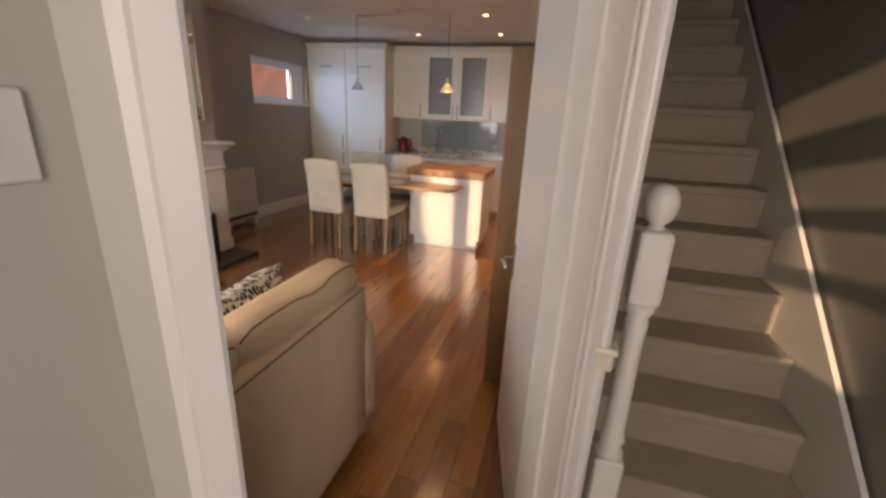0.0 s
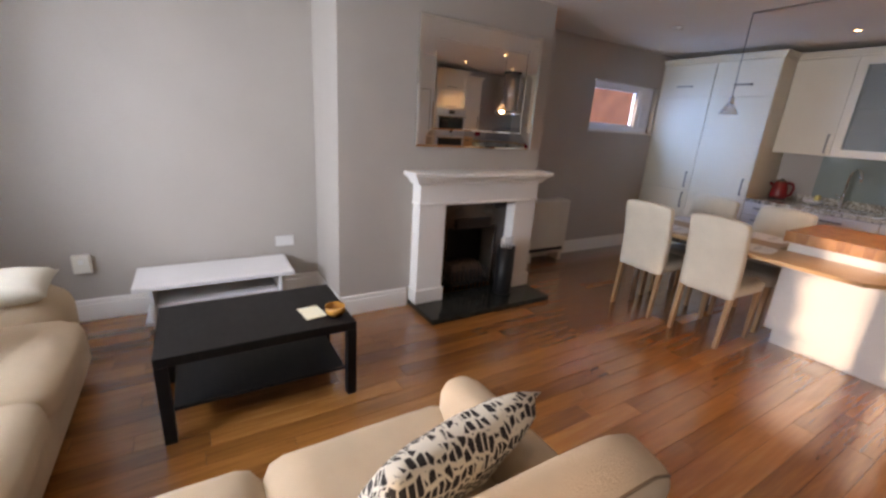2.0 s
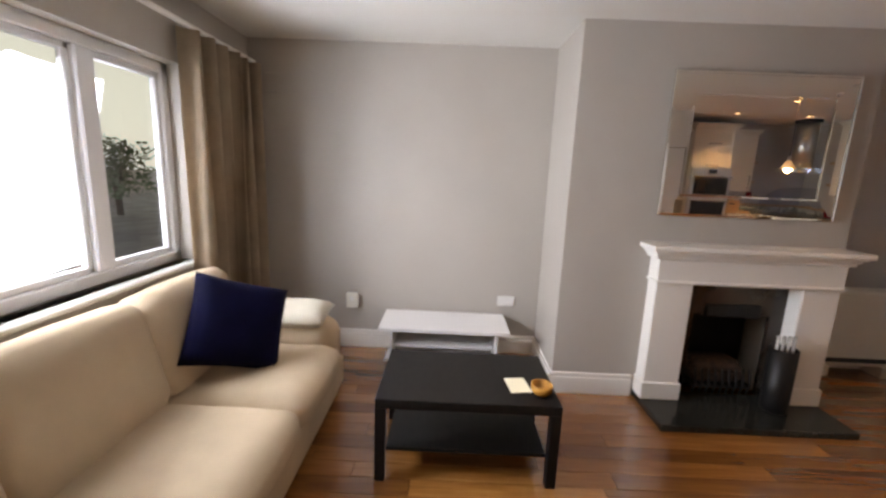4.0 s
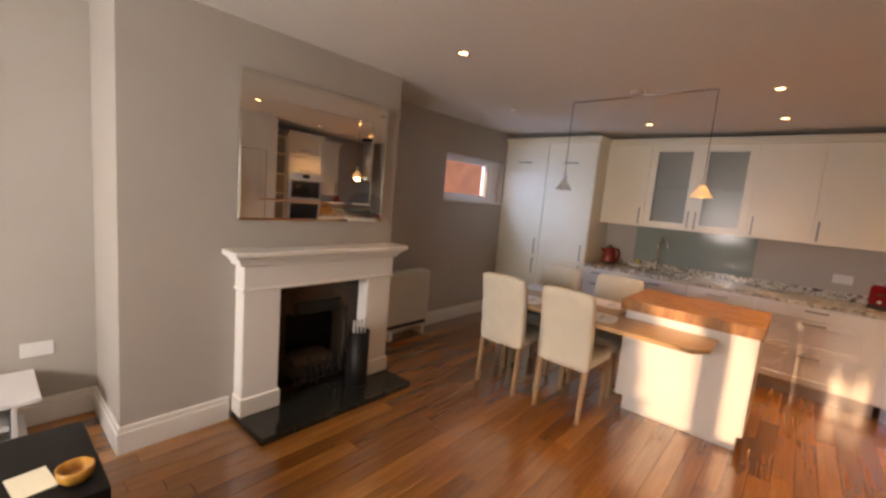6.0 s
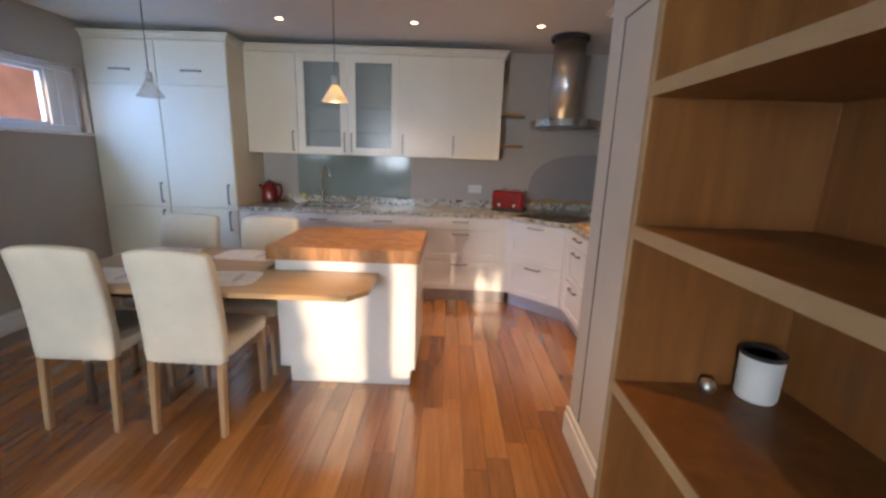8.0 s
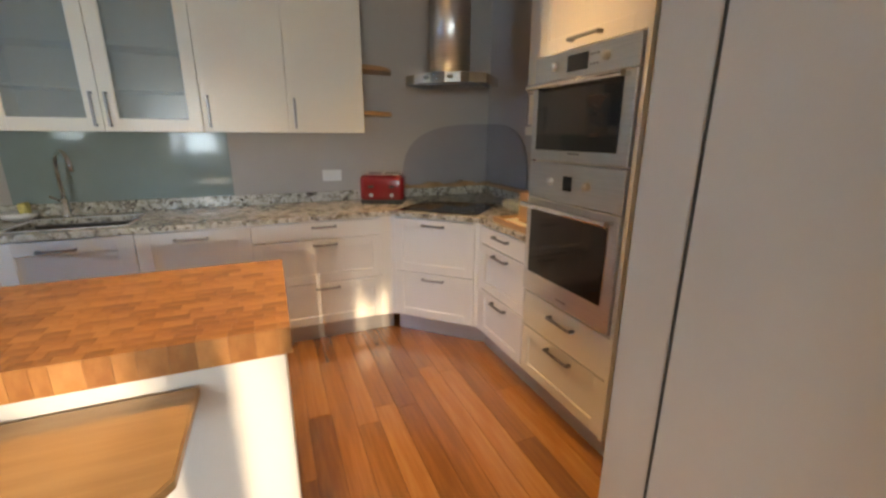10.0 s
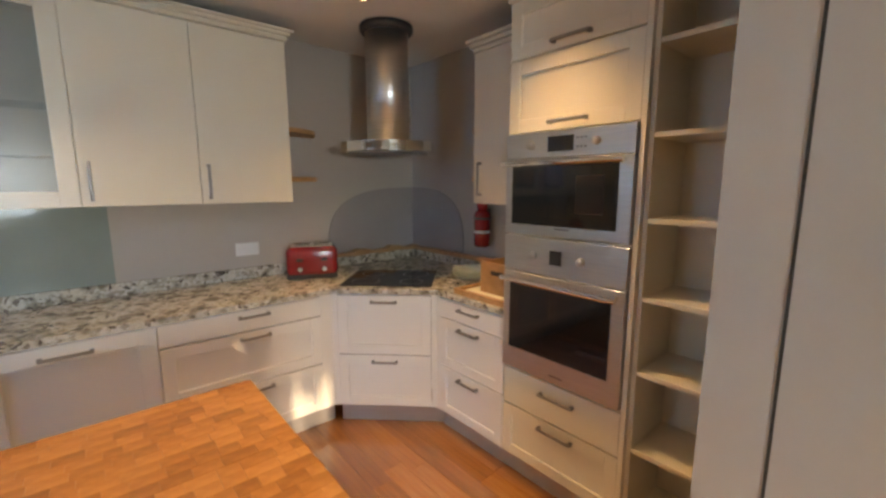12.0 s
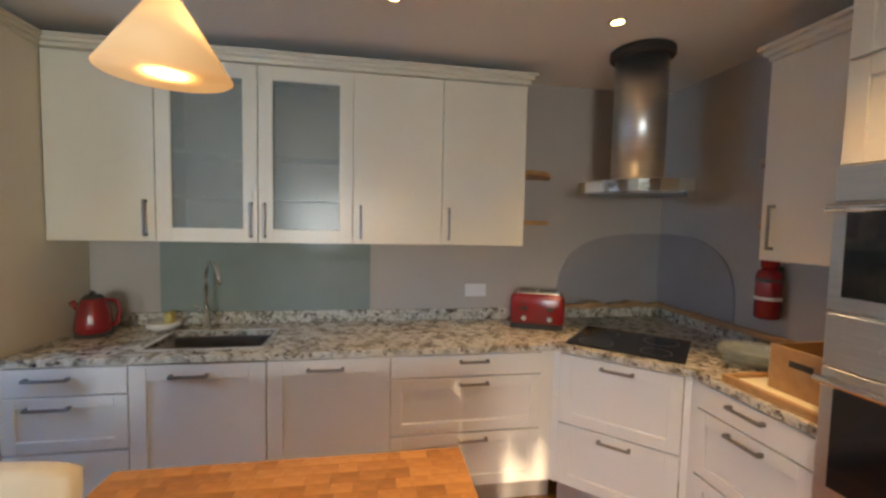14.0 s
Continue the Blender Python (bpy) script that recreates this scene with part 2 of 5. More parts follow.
for _m, _v in ((M_NAVY, 0.08), (M_LACK, 0.25), (M_IRON, 0.25), (M_SOFA, 0.2), (M_CURTAIN, 0.15)):
    _m.node_tree.nodes["Principled BSDF"].inputs["Specular IOR Level"].default_value = _v
M_GRANITE, M_PATTERN = granite(), patterned()
M_GLASS = glass("window_glass")
M_CLEAR = surface("clear_dish_glass", (0.70, 0.80, 0.74), 0.06, vary=0.05)
M_CLEAR.node_tree.nodes["Principled BSDF"].inputs["Alpha"].default_value = 0.30
M_HAZE = glow("bright_hazy_sky", (0.62, 0.88, 0.95), 0.85)
M_BULB = glow("lamp_lens", (1.0, 0.80, 0.55), 14.0)
M_SHADE, _t, _b = nodes("pale_alabaster_shade")
_b.inputs["Base Color"].default_value, _b.inputs["Roughness"].default_value = (0.80, 0.60, 0.38, 1), 0.5
_b.inputs["Emission Color"].default_value, _b.inputs["Emission Strength"].default_value = (1.0, 0.66, 0.36, 1), 0.42
M_SHADE_OFF = surface("unlit_translucent_shade", (0.62, 0.60, 0.58), 0.3, vary=0.08)
M_SHADE_OFF.node_tree.nodes["Principled BSDF"].inputs["Alpha"].default_value = 0.24
M_LINING = glow("lit_shade_lining", (1.0, 0.88, 0.70), 1.7)
M_MIRROR, _t, _b = nodes("silvered_mirror")
_b.inputs["Base Color"].default_value, _b.inputs["Metallic"].default_value, _b.inputs["Roughness"].default_value = (0.80, 0.79, 0.74, 1), 1.0, 0.015

# ---- building helpers ----


def box(x0, x1, y0, y1, z0, z1, bevel=0.0, seg=1, bm=None):
    bm = bm or bmesh.new()
    sub = bmesh.ops.create_cube(bm, size=1.0)["verts"]
    bmesh.ops.scale(bm, vec=(x1 - x0, y1 - y0, z1 - z0), verts=sub)
    bmesh.ops.translate(bm, vec=((x0 + x1) / 2, (y0 + y1) / 2, (z0 + z1) / 2), verts=sub)
    if bevel:
        edges = list({e for v in sub for e in v.link_edges})
        bmesh.ops.bevel(bm, geom=edges, offset=bevel, segments=seg, affect="EDGES", profile=0.5)
    return bm


def slab(points, z0, z1, bevel=0.0):
    """A flat plate with the outline of points, seen from above."""
    bm = bmesh.new()
    lower = [bm.verts.new((x, y, z0)) for x, y in points]
    upper = [bm.verts.new((x, y, z1)) for x, y in points]
    n = len(points)
    bm.faces.new(lower[::-1])
    top = bm.faces.new(upper)
    for k in range(n):
        bm.faces.new((lower[k], lower[(k + 1) % n], upper[(k + 1) % n], upper[k]))
    bmesh.ops.recalc_face_normals(bm, faces=bm.faces[:])
    if bevel:
        bmesh.ops.bevel(bm, geom=list(top.edges), offset=bevel, segments=2, affect="EDGES")
    return bm


def lathe(profile, centre, steps=24, bm=None):
    """A turned body: profile rows are (radius, z)."""
    bm = bm or bmesh.new()
    rings = []
    for r, z in profile:
        rings.append([bm.verts.new((centre[0] + r * math.cos(6.28318 * k / steps), centre[1] + r * math.sin(6.28318 * k / steps), centre[2] + z)) for k in range(steps)])
    for a, b in zip(rings, rings[1:]):
        for k in range(steps):
            bm.faces.new((a[k], a[(k + 1) % steps], b[(k + 1) % steps], b[k]))
    bm.faces.new(rings[0][::-1])
    bm.faces.new(rings[-1])
    bmesh.ops.recalc_face_normals(bm, faces=bm.faces[:])
    return bm


def tube(points, radius, steps=10, bm=None):
    """A round bar along points."""
    bm = bm or bmesh.new()
    pts = [Vector(p) for p in points]
    rings = []
    for k, p in enumerate(pts):
        d = (pts[min(k + 1, len(pts) - 1)] - pts[max(k - 1, 0)]).normalized()
        side = d.orthogonal().normalized() if k == 0 else (rings_side - d * rings_side.dot(d)).normalized()
        rings_side = side
        up = d.cross(side)
        rings.append([bm.verts.new(p + radius * (math.cos(6.28318 * j / steps) * side + math.sin(6.28318 * j / steps) * up)) for j in range(steps)])
    for a, b in zip(rings, rings[1:]):
        for j in range(steps):
            bm.faces.new((a[j], a[(j + 1) % steps], b[(j + 1) % steps], b[j]))
    bm.faces.new(rings[0][::-1])
    bm.faces.new(rings[-1])
    bmesh.ops.recalc_face_normals(bm, faces=bm.faces[:])
    return bm


def pillow(w, d, h, m, pinch=0.35, n=14):
    """A stuffed cushion, w by d and h thick in its middle, at the pose m."""
    bm = bmesh.new()
    grids = []
    for side in (1, -1):
        g = []
        for i in range(n + 1):
            row = []
            for j in range(n + 1):
                u, v = 2 * i / n - 1, 2 * j / n - 1
                bulge = ((1 - abs(u) ** 2.6) * (1 - abs(v) ** 2.6)) ** pinch
                inx = 1 - 0.05 * (1 - v * v) * abs(u)
                iny = 1 - 0.05 * (1 - u * u) * abs(v)
                wob = 0.012 * noise.noise(Vector((u * 2.1 + w * 9, v * 2.3, side * 3.0)))
                row.append(bm.verts.new(m @ Vector((u * w / 2 * inx, v * d / 2 * iny, side * (bulge * h / 2 + wob * bulge)))))
            g.append(row)
        grids.append(g)
        for i in range(n):
            for j in range(n):
                q = (g[i][j], g[i + 1][j], g[i + 1][j + 1], g[i][j + 1])
                bm.faces.new(q if side > 0 else q[::-1])
    bmesh.ops.remove_doubles(bm, verts=bm.verts[:], dist=0.0005)
    return bm


def soft_box(x0, x1, y0, y1, z0, z1, r=0.05, puff=0.012, m=None):
    """An upholstered block: rounded and slightly swollen."""
    bm = box(x0, x1, y0, y1, z0, z1)
    bmesh.ops.subdivide_edges(bm, edges=bm.edges[:], cuts=9, use_grid_fill=True)
    c = Vector(((x0 + x1) / 2, (y0 + y1) / 2, (z0 + z1) / 2))
    hx, hy, hz = (x1 - x0) / 2, (y1 - y0) / 2, (z1 - z0) / 2
    for v in bm.verts:
        p = v.co - c
        q = Vector((max(-hx + r, min(hx - r, p.x)), max(-hy + r, min(hy - r, p.y)), max(-hz + r, min(hz - r, p.z))))
        e = p - q
        if e.length > 1e-6:
            p = q + e.normalized() * r
        u = Vector((p.x / hx, p.y / hy, p.z / hz))
        s = (1 - min(1, u.x ** 2) * min(1, u.y ** 2)) * 0.5 + 0.5
        out = Vector((p.x / hx if abs(u.x) > 0.98 else 0, p.y / hy if abs(u.y) > 0.98 else 0, p.z / hz if abs(u.z) > 0.9 else 0))
        p += out * puff * s * (1 - 0.5 * (u.x ** 4 + u.y ** 4)) * (1 + 0.5 * noise.noise(v.co * 5))
        v.co = c + p
    if m is not None:
        bm.transform(m)
    return bm


def part(name, bm, material, parent=None, label="", smooth=False):
    me = bpy.data.meshes.new(name)
    bm.to_mesh(me)
    bm.free()
    me.materials.append(material)
    if smooth:
        me.shade_smooth()
    ob = new(name, me)
    if parent is not None:
        ob.parent = parent
        ob.matrix_parent_inverse = parent.matrix_basis.inverted() if parent.parent is None else Matrix.Identity(4)
    if label:
        ob["label"] = label
    return ob


def thing(name, x, y, z, label, category, group="", kind=""):
    e = new(name)
    e.empty_display_size = 0.1
    e.location = (x, y, z)
    return tagged(e, label, category, group, kind)


def structure(name, bm, material, label, category):
    return tagged(part(name, bm, material), label, category, kind="structure")


def wall(name, material, pieces, label, category="wall"):
    bm = bmesh.new()
    for p in pieces:
        box(*p, bm=bm)
    return structure(name, bm, material, label, category)

# ---- structure ----
XL, XB, YF, YB, XR = -3.73, -3.10, -0.52, 7.02, 1.30     # side wall, chimney breast, front, back and kitchen walls
XS, YS = 0.31, 4.40                                      # stair wall and its kitchen end
WX0, WX1, WZ0, WZ1 = -2.88, -0.72, 0.93, 2.10            # front window
SY0, SY1, SZ0, SZ1 = 5.127, 6.36, 1.545, 2.105           # side window
JL, JR = Vector((-0.264, 0.81, 0)), Vector((0.255, 1.371, 0))   # door jambs
DU = (JR - JL).normalized()
DN = Vector((DU.y, -DU.x, 0))                            # towards the hall

structure("subfloor", box(XL - 0.2, XR + 0.2, -1.4, YB + 0.2, -0.12, -0.019), M_DARK, "dark sub-floor under wooden planks", "floor")
bm = box(XL - 0.2, XS + 0.1, YF - 0.2, YB + 0.2, CEIL, CEIL + 0.12)
box(XS + 0.1, XR + 0.2, YS - 0.1, YB + 0.2, CEIL, CEIL + 0.12, bm=bm)
structure("ceiling", bm, M_CEIL, "smooth off-white painted plaster ceiling", "ceiling")
wall("wall_side", M_WALL, [(XL - 0.2, XL, YF - 0.2, SY0, 0, CEIL), (XL - 0.2, XL, SY1, YB + 0.2, 0, CEIL), (XL - 0.2, XL, SY0, SY1, 0, SZ0), (XL - 0.2, XL, SY0, SY1, SZ1, CEIL)],
     "warm grey painted side wall with a high window")
wall("wall_front", M_WALL, [(XL, WX0, YF - 0.2, YF, 0, CEIL), (WX1, -0.245, YF - 0.2, YF, 0, CEIL), (WX0, WX1, YF - 0.2, YF, 0, WZ0), (WX0, WX1, YF - 0.2, YF, WZ1, CEIL)],
     "warm grey painted front wall round a wide window")
wall("wall_back", M_WALL, [(XL, XR + 0.2, YB, YB + 0.2, 0, CEIL)], "warm grey painted kitchen back wall")
wall("wall_kitchen", M_WALL, [(XR, XR + 0.2, YS + 0.06, YB, 0, CEIL)], "warm grey painted kitchen side wall")
FY0, FY1 = 2.735, 3.455
wall("chimney_breast", M_WALL, [(XL, XB, 1.892, FY0, 0, CEIL), (XL, XB, FY1, 3.775, 0, CEIL), (XL, XB, FY0, FY1, 0.89, CEIL), (XL, XB - 0.36, FY0, FY1, 0, 0.89)],
     "warm grey chimney breast with a fireplace opening")
wall("wall_stairs", M_WALL_LIFTED, [(XS, XS + 0.1, 1.46, YS, 0, 4.6)], "grey painted wall beside the staircase")
# dark colour puts the gloom of the upper stairs into this wall
wall("wall_stair_end", M_STAIRWALL, [(XS + 0.1, XR, YS - 0.1, YS, 0, 4.6)], "wall at the stair head, dark to stand for shade")
# unseen, added so that no sky light falls on the top steps
wall("wall_stairwell", M_STAIRWALL, [(XS, XR, 1.25, 1.35, CEIL + 0.1, 4.6), (XS, XS + 0.1, 1.35, 1.46, CEIL, 4.6)], "unseen dark wall that shuts sky light from the stairwell")
wall("wall_lounge", M_HALL, [(-0.385, -0.245, YF, 0.70, 0, CEIL)], "grey wall between hall and living room")
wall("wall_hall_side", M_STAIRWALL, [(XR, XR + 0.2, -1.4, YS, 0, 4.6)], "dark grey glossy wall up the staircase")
wall("wall_hall_front", M_HALL, [(-0.245, 0.30, -1.4, -1.2, 0, CEIL), (1.2, XR, -1.4, -1.2, 0, CEIL), (0.30, 1.2, -1.4, -1.2, 2.44, CEIL)], "grey hall wall round the front door opening")
wall("wall_hall_end", M_HALL, [(-0.385, -0.245, -1.4, YF - 0.2, 0, CEIL)], "grey hall side wall")
# never in view: panes and fanlight are placed to throw sun on the stair wall
fd = thing("front_door", 0.75, -1.3, 0, "unseen white front door, panes placed to shape the sun", "door", kind="structure")
bm = box(0.305, 0.74, -1.33, -1.28, 0.01, 2.14)
box(0.86, 1.195, -1.33, -1.28, 0.01, 2.14, bm=bm)
for z0, z1 in ((0.01, 1.22), (1.52, 1.60), (1.78, 1.86), (2.04, 2.14)):
    box(0.74, 0.86, -1.33, -1.28, z0, z1, bm=bm)
part("leaf", bm, M_TRIM, fd)
for z0, z1 in ((1.22, 1.52), (1.60, 1.78), (1.86, 2.04)):
    part("pane", box(0.74, 0.86, -1.31, -1.305, z0, z1), M_GLASS, fd).visible_shadow = False
bm = box(0.305, 0.70, -1.34, -1.27, 2.145, 2.438, 0.004)
box(0.88, 1.195, -1.34, -1.27, 2.145, 2.438, 0.004, bm=bm)
box(0.70, 0.88, -1.34, -1.27, 2.145, 2.19, bm=bm)
box(0.70, 0.88, -1.34, -1.27, 2.40, 2.438, bm=bm)
part("fanlight_frame", bm, M_TRIM, fd)
part("fanlight_pane", box(0.70, 0.88, -1.307, -1.303, 2.19, 2.40), M_GLASS, fd).visible_shadow = False
structure("hall_ceiling", box(-0.245, XR, -1.4, 1.35, CEIL, CEIL + 0.1), M_CEIL, "white hall ceiling", "ceiling")
structure("stairwell_ceiling", box(XS + 0.1, XR, 1.35, YS, 4.5, 4.6), M_CEIL, "white ceiling above the stairs", "ceiling")


def diag(s0, s1, n0, n1, z0, z1, bevel=0.0, bm=None):
    """A box along the doorway's wall: s along it from the lounge-side jamb, n towards the hall."""
    own = box(s0, s1, n0, n1, z0, z1, bevel)
    own.transform(Matrix.Translation(JL) @ Matrix(((DU.x, DN.x, 0, 0), (DU.y, DN.y, 0, 0), (0, 0, 1, 0), (0, 0, 0, 1))))
    if bm is None:
        return own
    me = bpy.data.meshes.new("scrap")
    own.to_mesh(me)
    own.free()
    bm.from_mesh(me)
    bpy.data.meshes.remove(me)
    return bm


DW = (JR - JL).length
bm = diag(-0.16, -0.07, 0.0, 0.13, 0, CEIL)
diag(DW + 0.03, DW + 0.12, 0.0, 0.13, 0, CEIL, bm=bm)
diag(-0.07, DW + 0.03, 0.0, 0.13, 2.06, CEIL, bm=bm)
structure("wall_doorway", bm, M_HALL, "grey wall set slantwise with a doorway", "wall")
bm = diag(-0.07, -0.04, -0.008, 0.138, 0, 2.06)
diag(DW, DW + 0.03, -0.008, 0.138, 0, 2.06, bm=bm)
diag(-0.07, DW + 0.03, -0.008, 0.138, 2.03, 2.06, bm=bm)
for n0, n1 in ((0.138, 0.156), (-0.026, -0.008)):
    if n0 > 0:
        diag(-0.05, 0.0, n0, 0.195, 0, 2.11, 0.006, bm=bm)
    else:
        diag(-0.125, -0.048, n0, n1, 0, 2.11, 0.005, bm=bm)
    diag(DW + 0.008, DW + 0.085, n0, n1, 0, 2.11, 0.005, bm=bm)
    diag(-0.085, DW + 0.085, n0, n1, 2.038, 2.11, 0.005, bm=bm)
    off = 0.012 if n0 > 0 else -0.012
    if n0 < 0:
        diag(-0.125, -0.095, n0 + off, n1 + off, 0, 2.11, 0.006, bm=bm)
    diag(DW + 0.055, DW + 0.085, n0 + off, n1 + off, 0, 2.11, 0.006, bm=bm)
diag(DW - 0.014, DW, 0.03, 0.07, 0, 2.03, bm=bm)
diag(-0.04, -0.03, 0.03, 0.07, 0, 2.03, bm=bm)
structure("door_frame", bm, M_TRIM, "white gloss moulded door frame and architrave", "door frame")


def skirting(name, pts):
    """Moulded skirting board: runs of (x0, x1, y0, y1, normal axis sign)."""
    bm = bmesh.new()
    for x0, x1, y0, y1 in pts:
        box(x0, x1, y0, y1, 0, 0.125, 0.003, bm=bm)
        gx, gy = (0.006, 0) if (x1 - x0) < (y1 - y0) else (0, 0.006)
        box(x0 + (gx if x0 > -1 else 0), x1 - (gx if x0 < -1 else 0), y0 + (gy if y0 < 3 and gy else 0), y1, 0.125, 0.16, 0.005, bm=bm)
    return structure(name, bm, M_TRIM, "white moulded skirting board along the wall", "skirting board")


skirting("baseboard", [(XL, XL + 0.022, YF, 1.892), (XL, XL + 0.022, 3.775, 6.40), (XL, XB + 0.022, 1.87, 1.892), (XB, XB + 0.022, 1.892, 2.46), (XB, XB + 0.022, 3.76, 3.775),
                       (XL, -0.385, YF, YF + 0.022), (XS - 0.022, XS, 3.25, YS + 0.01), (XS - 0.022, XS, 1.5, 2.45)])

# front window
win = tagged(thing("window_1", -1.76, YF - 0.1, WZ0, "white framed casement window above the sofa", "window", kind="structure"))
bm = bmesh.new()
for a, b, c, d in ((WX0, WX1, WZ0, WZ0 + 0.06), (WX0, WX1, WZ1 - 0.06, WZ1), (WX0, WX0 + 0.06, WZ0, WZ1), (WX1 - 0.06, WX1, WZ0, WZ1)):
    box(a, b, YF - 0.15, YF - 0.08, c, d, 0.006, bm=bm)
part("window_frame", bm, M_UPVC, win)
# the wide last post is unseen, added to keep a strip of sun out
for m0, m1 in ((-2.35, -2.25), (-1.595, -1.495), (-1.28, -1.09)):
    part("mullion", box(m0, m1, YF - 0.16, YF - 0.07, WZ0 + 0.06, WZ1 - 0.06, 0.008), M_UPVC, win)
for a, b in ((WX0 + 0.06, -2.35), (-2.25, -1.595), (-1.495, -1.28), (-1.09, WX1 - 0.06)):
    p = part("pane", box(a, b, YF - 0.12, YF - 0.11, WZ0 + 0.06, WZ1 - 0.06), M_GLASS, win)
    p.visible_shadow = False
    bm = bmesh.new()
    for q in ((a, a + 0.035, WZ0 + 0.06, WZ1 - 0.06), (b - 0.035, b, WZ0 + 0.06, WZ1 - 0.06), (a, b, WZ0 + 0.06, WZ0 + 0.095), (a, b, WZ1 - 0.095, WZ1 - 0.06)):
        box(q[0], q[1], YF - 0.135, YF - 0.095, q[2], q[3], 0.006, bm=bm)
    part("sash", bm, M_UPVC, win)
part("window_sill", box(WX0 - 0.03, WX1 + 0.03, YF - 0.08, YF + 0.05, WZ0 - 0.03, WZ0, 0.008), M_TRIM, win)

# side window
win = tagged(thing("window_2", XL - 0.1, 5.7, SZ0, "narrow high white framed window onto a red wall", "window", kind="structure"))
bm = bmesh.new()
for a, b, c, d in ((SY0, SY1, SZ0, SZ0 + 0.05), (SY0, SY1, SZ1 - 0.05, SZ1), (SY0, SY0 + 0.05, SZ0, SZ1), (SY1 - 0.05, SY1, SZ0, SZ1)):
    box(XL - 0.16, XL - 0.07, a, b, c, d, 0.006, bm=bm)
part("window_frame", bm, M_UPVC, win)
part("post", box(XL - 0.155, XL - 0.075, 6.06, SY1 - 0.05, SZ0 + 0.05, SZ1 - 0.05, 0.006), M_UPVC, win)
part("ridge", box(XL - 0.075, XL - 0.062, 6.15, 6.18, SZ0 + 0.05, SZ1 - 0.05, 0.004), M_UPVC, win)
for a, b in ((SY0 + 0.05, 6.06),):
    p = part("pane", box(XL - 0.12, XL - 0.11, a, b, SZ0 + 0.05, SZ1 - 0.05), M_GLASS, win)
    p.visible_shadow = False
    bm = bmesh.new()
    for q in ((a, a + 0.03, SZ0 + 0.05, SZ1 - 0.05), (b - 0.03, b, SZ0 + 0.05, SZ1 - 0.05), (a, b, SZ0 + 0.05, SZ0 + 0.08), (a, b, SZ1 - 0.08, SZ1 - 0.05)):
        box(XL - 0.14, XL - 0.09, q[0], q[1], q[2], q[3], 0.005, bm=bm)
    part("sash", bm, M_UPVC, win)
part("window_sill", box(XL - 0.07, XL + 0.03, SY0 - 0.01, SY1, SZ0 - 0.025, SZ0, 0.006), M_TRIM, win)

# outside
structure("backdrop", box(-160, -16, -55.2, -55, -0.35, 45), M_HAZE, "bright hazy sky beyond the garden", "sky")
structure("ground", box(-400, 400, -400, 400, -0.5, -0.35), M_GROUND, "pale paved and grassy ground outside", "ground")
b = box(-0.15, 0.15, -7.0, 7.0, -0.35, 4.2)
b.transform(pose(-6.3, 8.2, 0, 0, 0, -24))
structure("neighbour_wall", b, M_BRICK, "red painted neighbouring house wall", "wall")
rnd = random.Random(4)


def tree(x, y, h, w, low=0.2, leaves=1500, trunk=0.10):
    t = thing("tree", x, y, -0.35, "leafy green tree, some in view, some added against sun", "tree", "trees outside")
    part("trunk", tube([(x, y, -0.35), (x + 0.05, y, h * 0.3), (x - 0.03, y + 0.1, h * 0.7)], trunk, 8), M_BARK, t)
    verts, faces = [], []
    for k in range(leaves):
        a, r, zz = rnd.uniform(0, 6.283), w * math.sqrt(rnd.random()), rnd.random()
        clump = 0.6 + 0.4 * math.sin(a * 3 + zz * 7)
        c = Vector((x + r * clump * math.cos(a), y + r * clump * math.sin(a), h * (low + (1 - low) * zz) + rnd.gauss(0, 0.1)))
        c.x = x + (c.x - x) * (1.1 - 0.6 * zz)
        u = Vector((rnd.gauss(0, 1), rnd.gauss(0, 1), rnd.gauss(0, 1))).normalized()
        v = u.orthogonal().normalized()
        s = rnd.uniform(0.06, 0.14)
        n0 = len(verts)
        verts += [c - u * s, c + v * s * 0.5, c + u * s, c - v * s * 0.5]
        faces.append((n0, n0 + 1, n0 + 2, n0 + 3))
    me = bpy.data.meshes.new("crown")
    me.from_pydata(verts, [], faces)
    me.materials.append(M_LEAF)
    ob = new("crown", me)
    ob.parent = t
    ob.matrix_parent_inverse = t.matrix_basis.inverted()
    tagged(ob, kind="stuff")


for tx, ty, th, tw in ((-8.6, -9.5, 1.7, 1.2), (-11.0, -9.0, 2.2, 1.4), (-14.0, -10, 2.0, 1.5), (-9.5, -13, 2.2, 1.4)):
    tree(tx, ty, th, tw)
# two more out of view, added so their crowns trim the sun patches
tree(-1.74, -6.4, 5.0, 0.22, 0.58, 1800, 0.02)
tree(-2.41, -6.6, 5.6, 0.9, 0.57, 2400, 0.08)


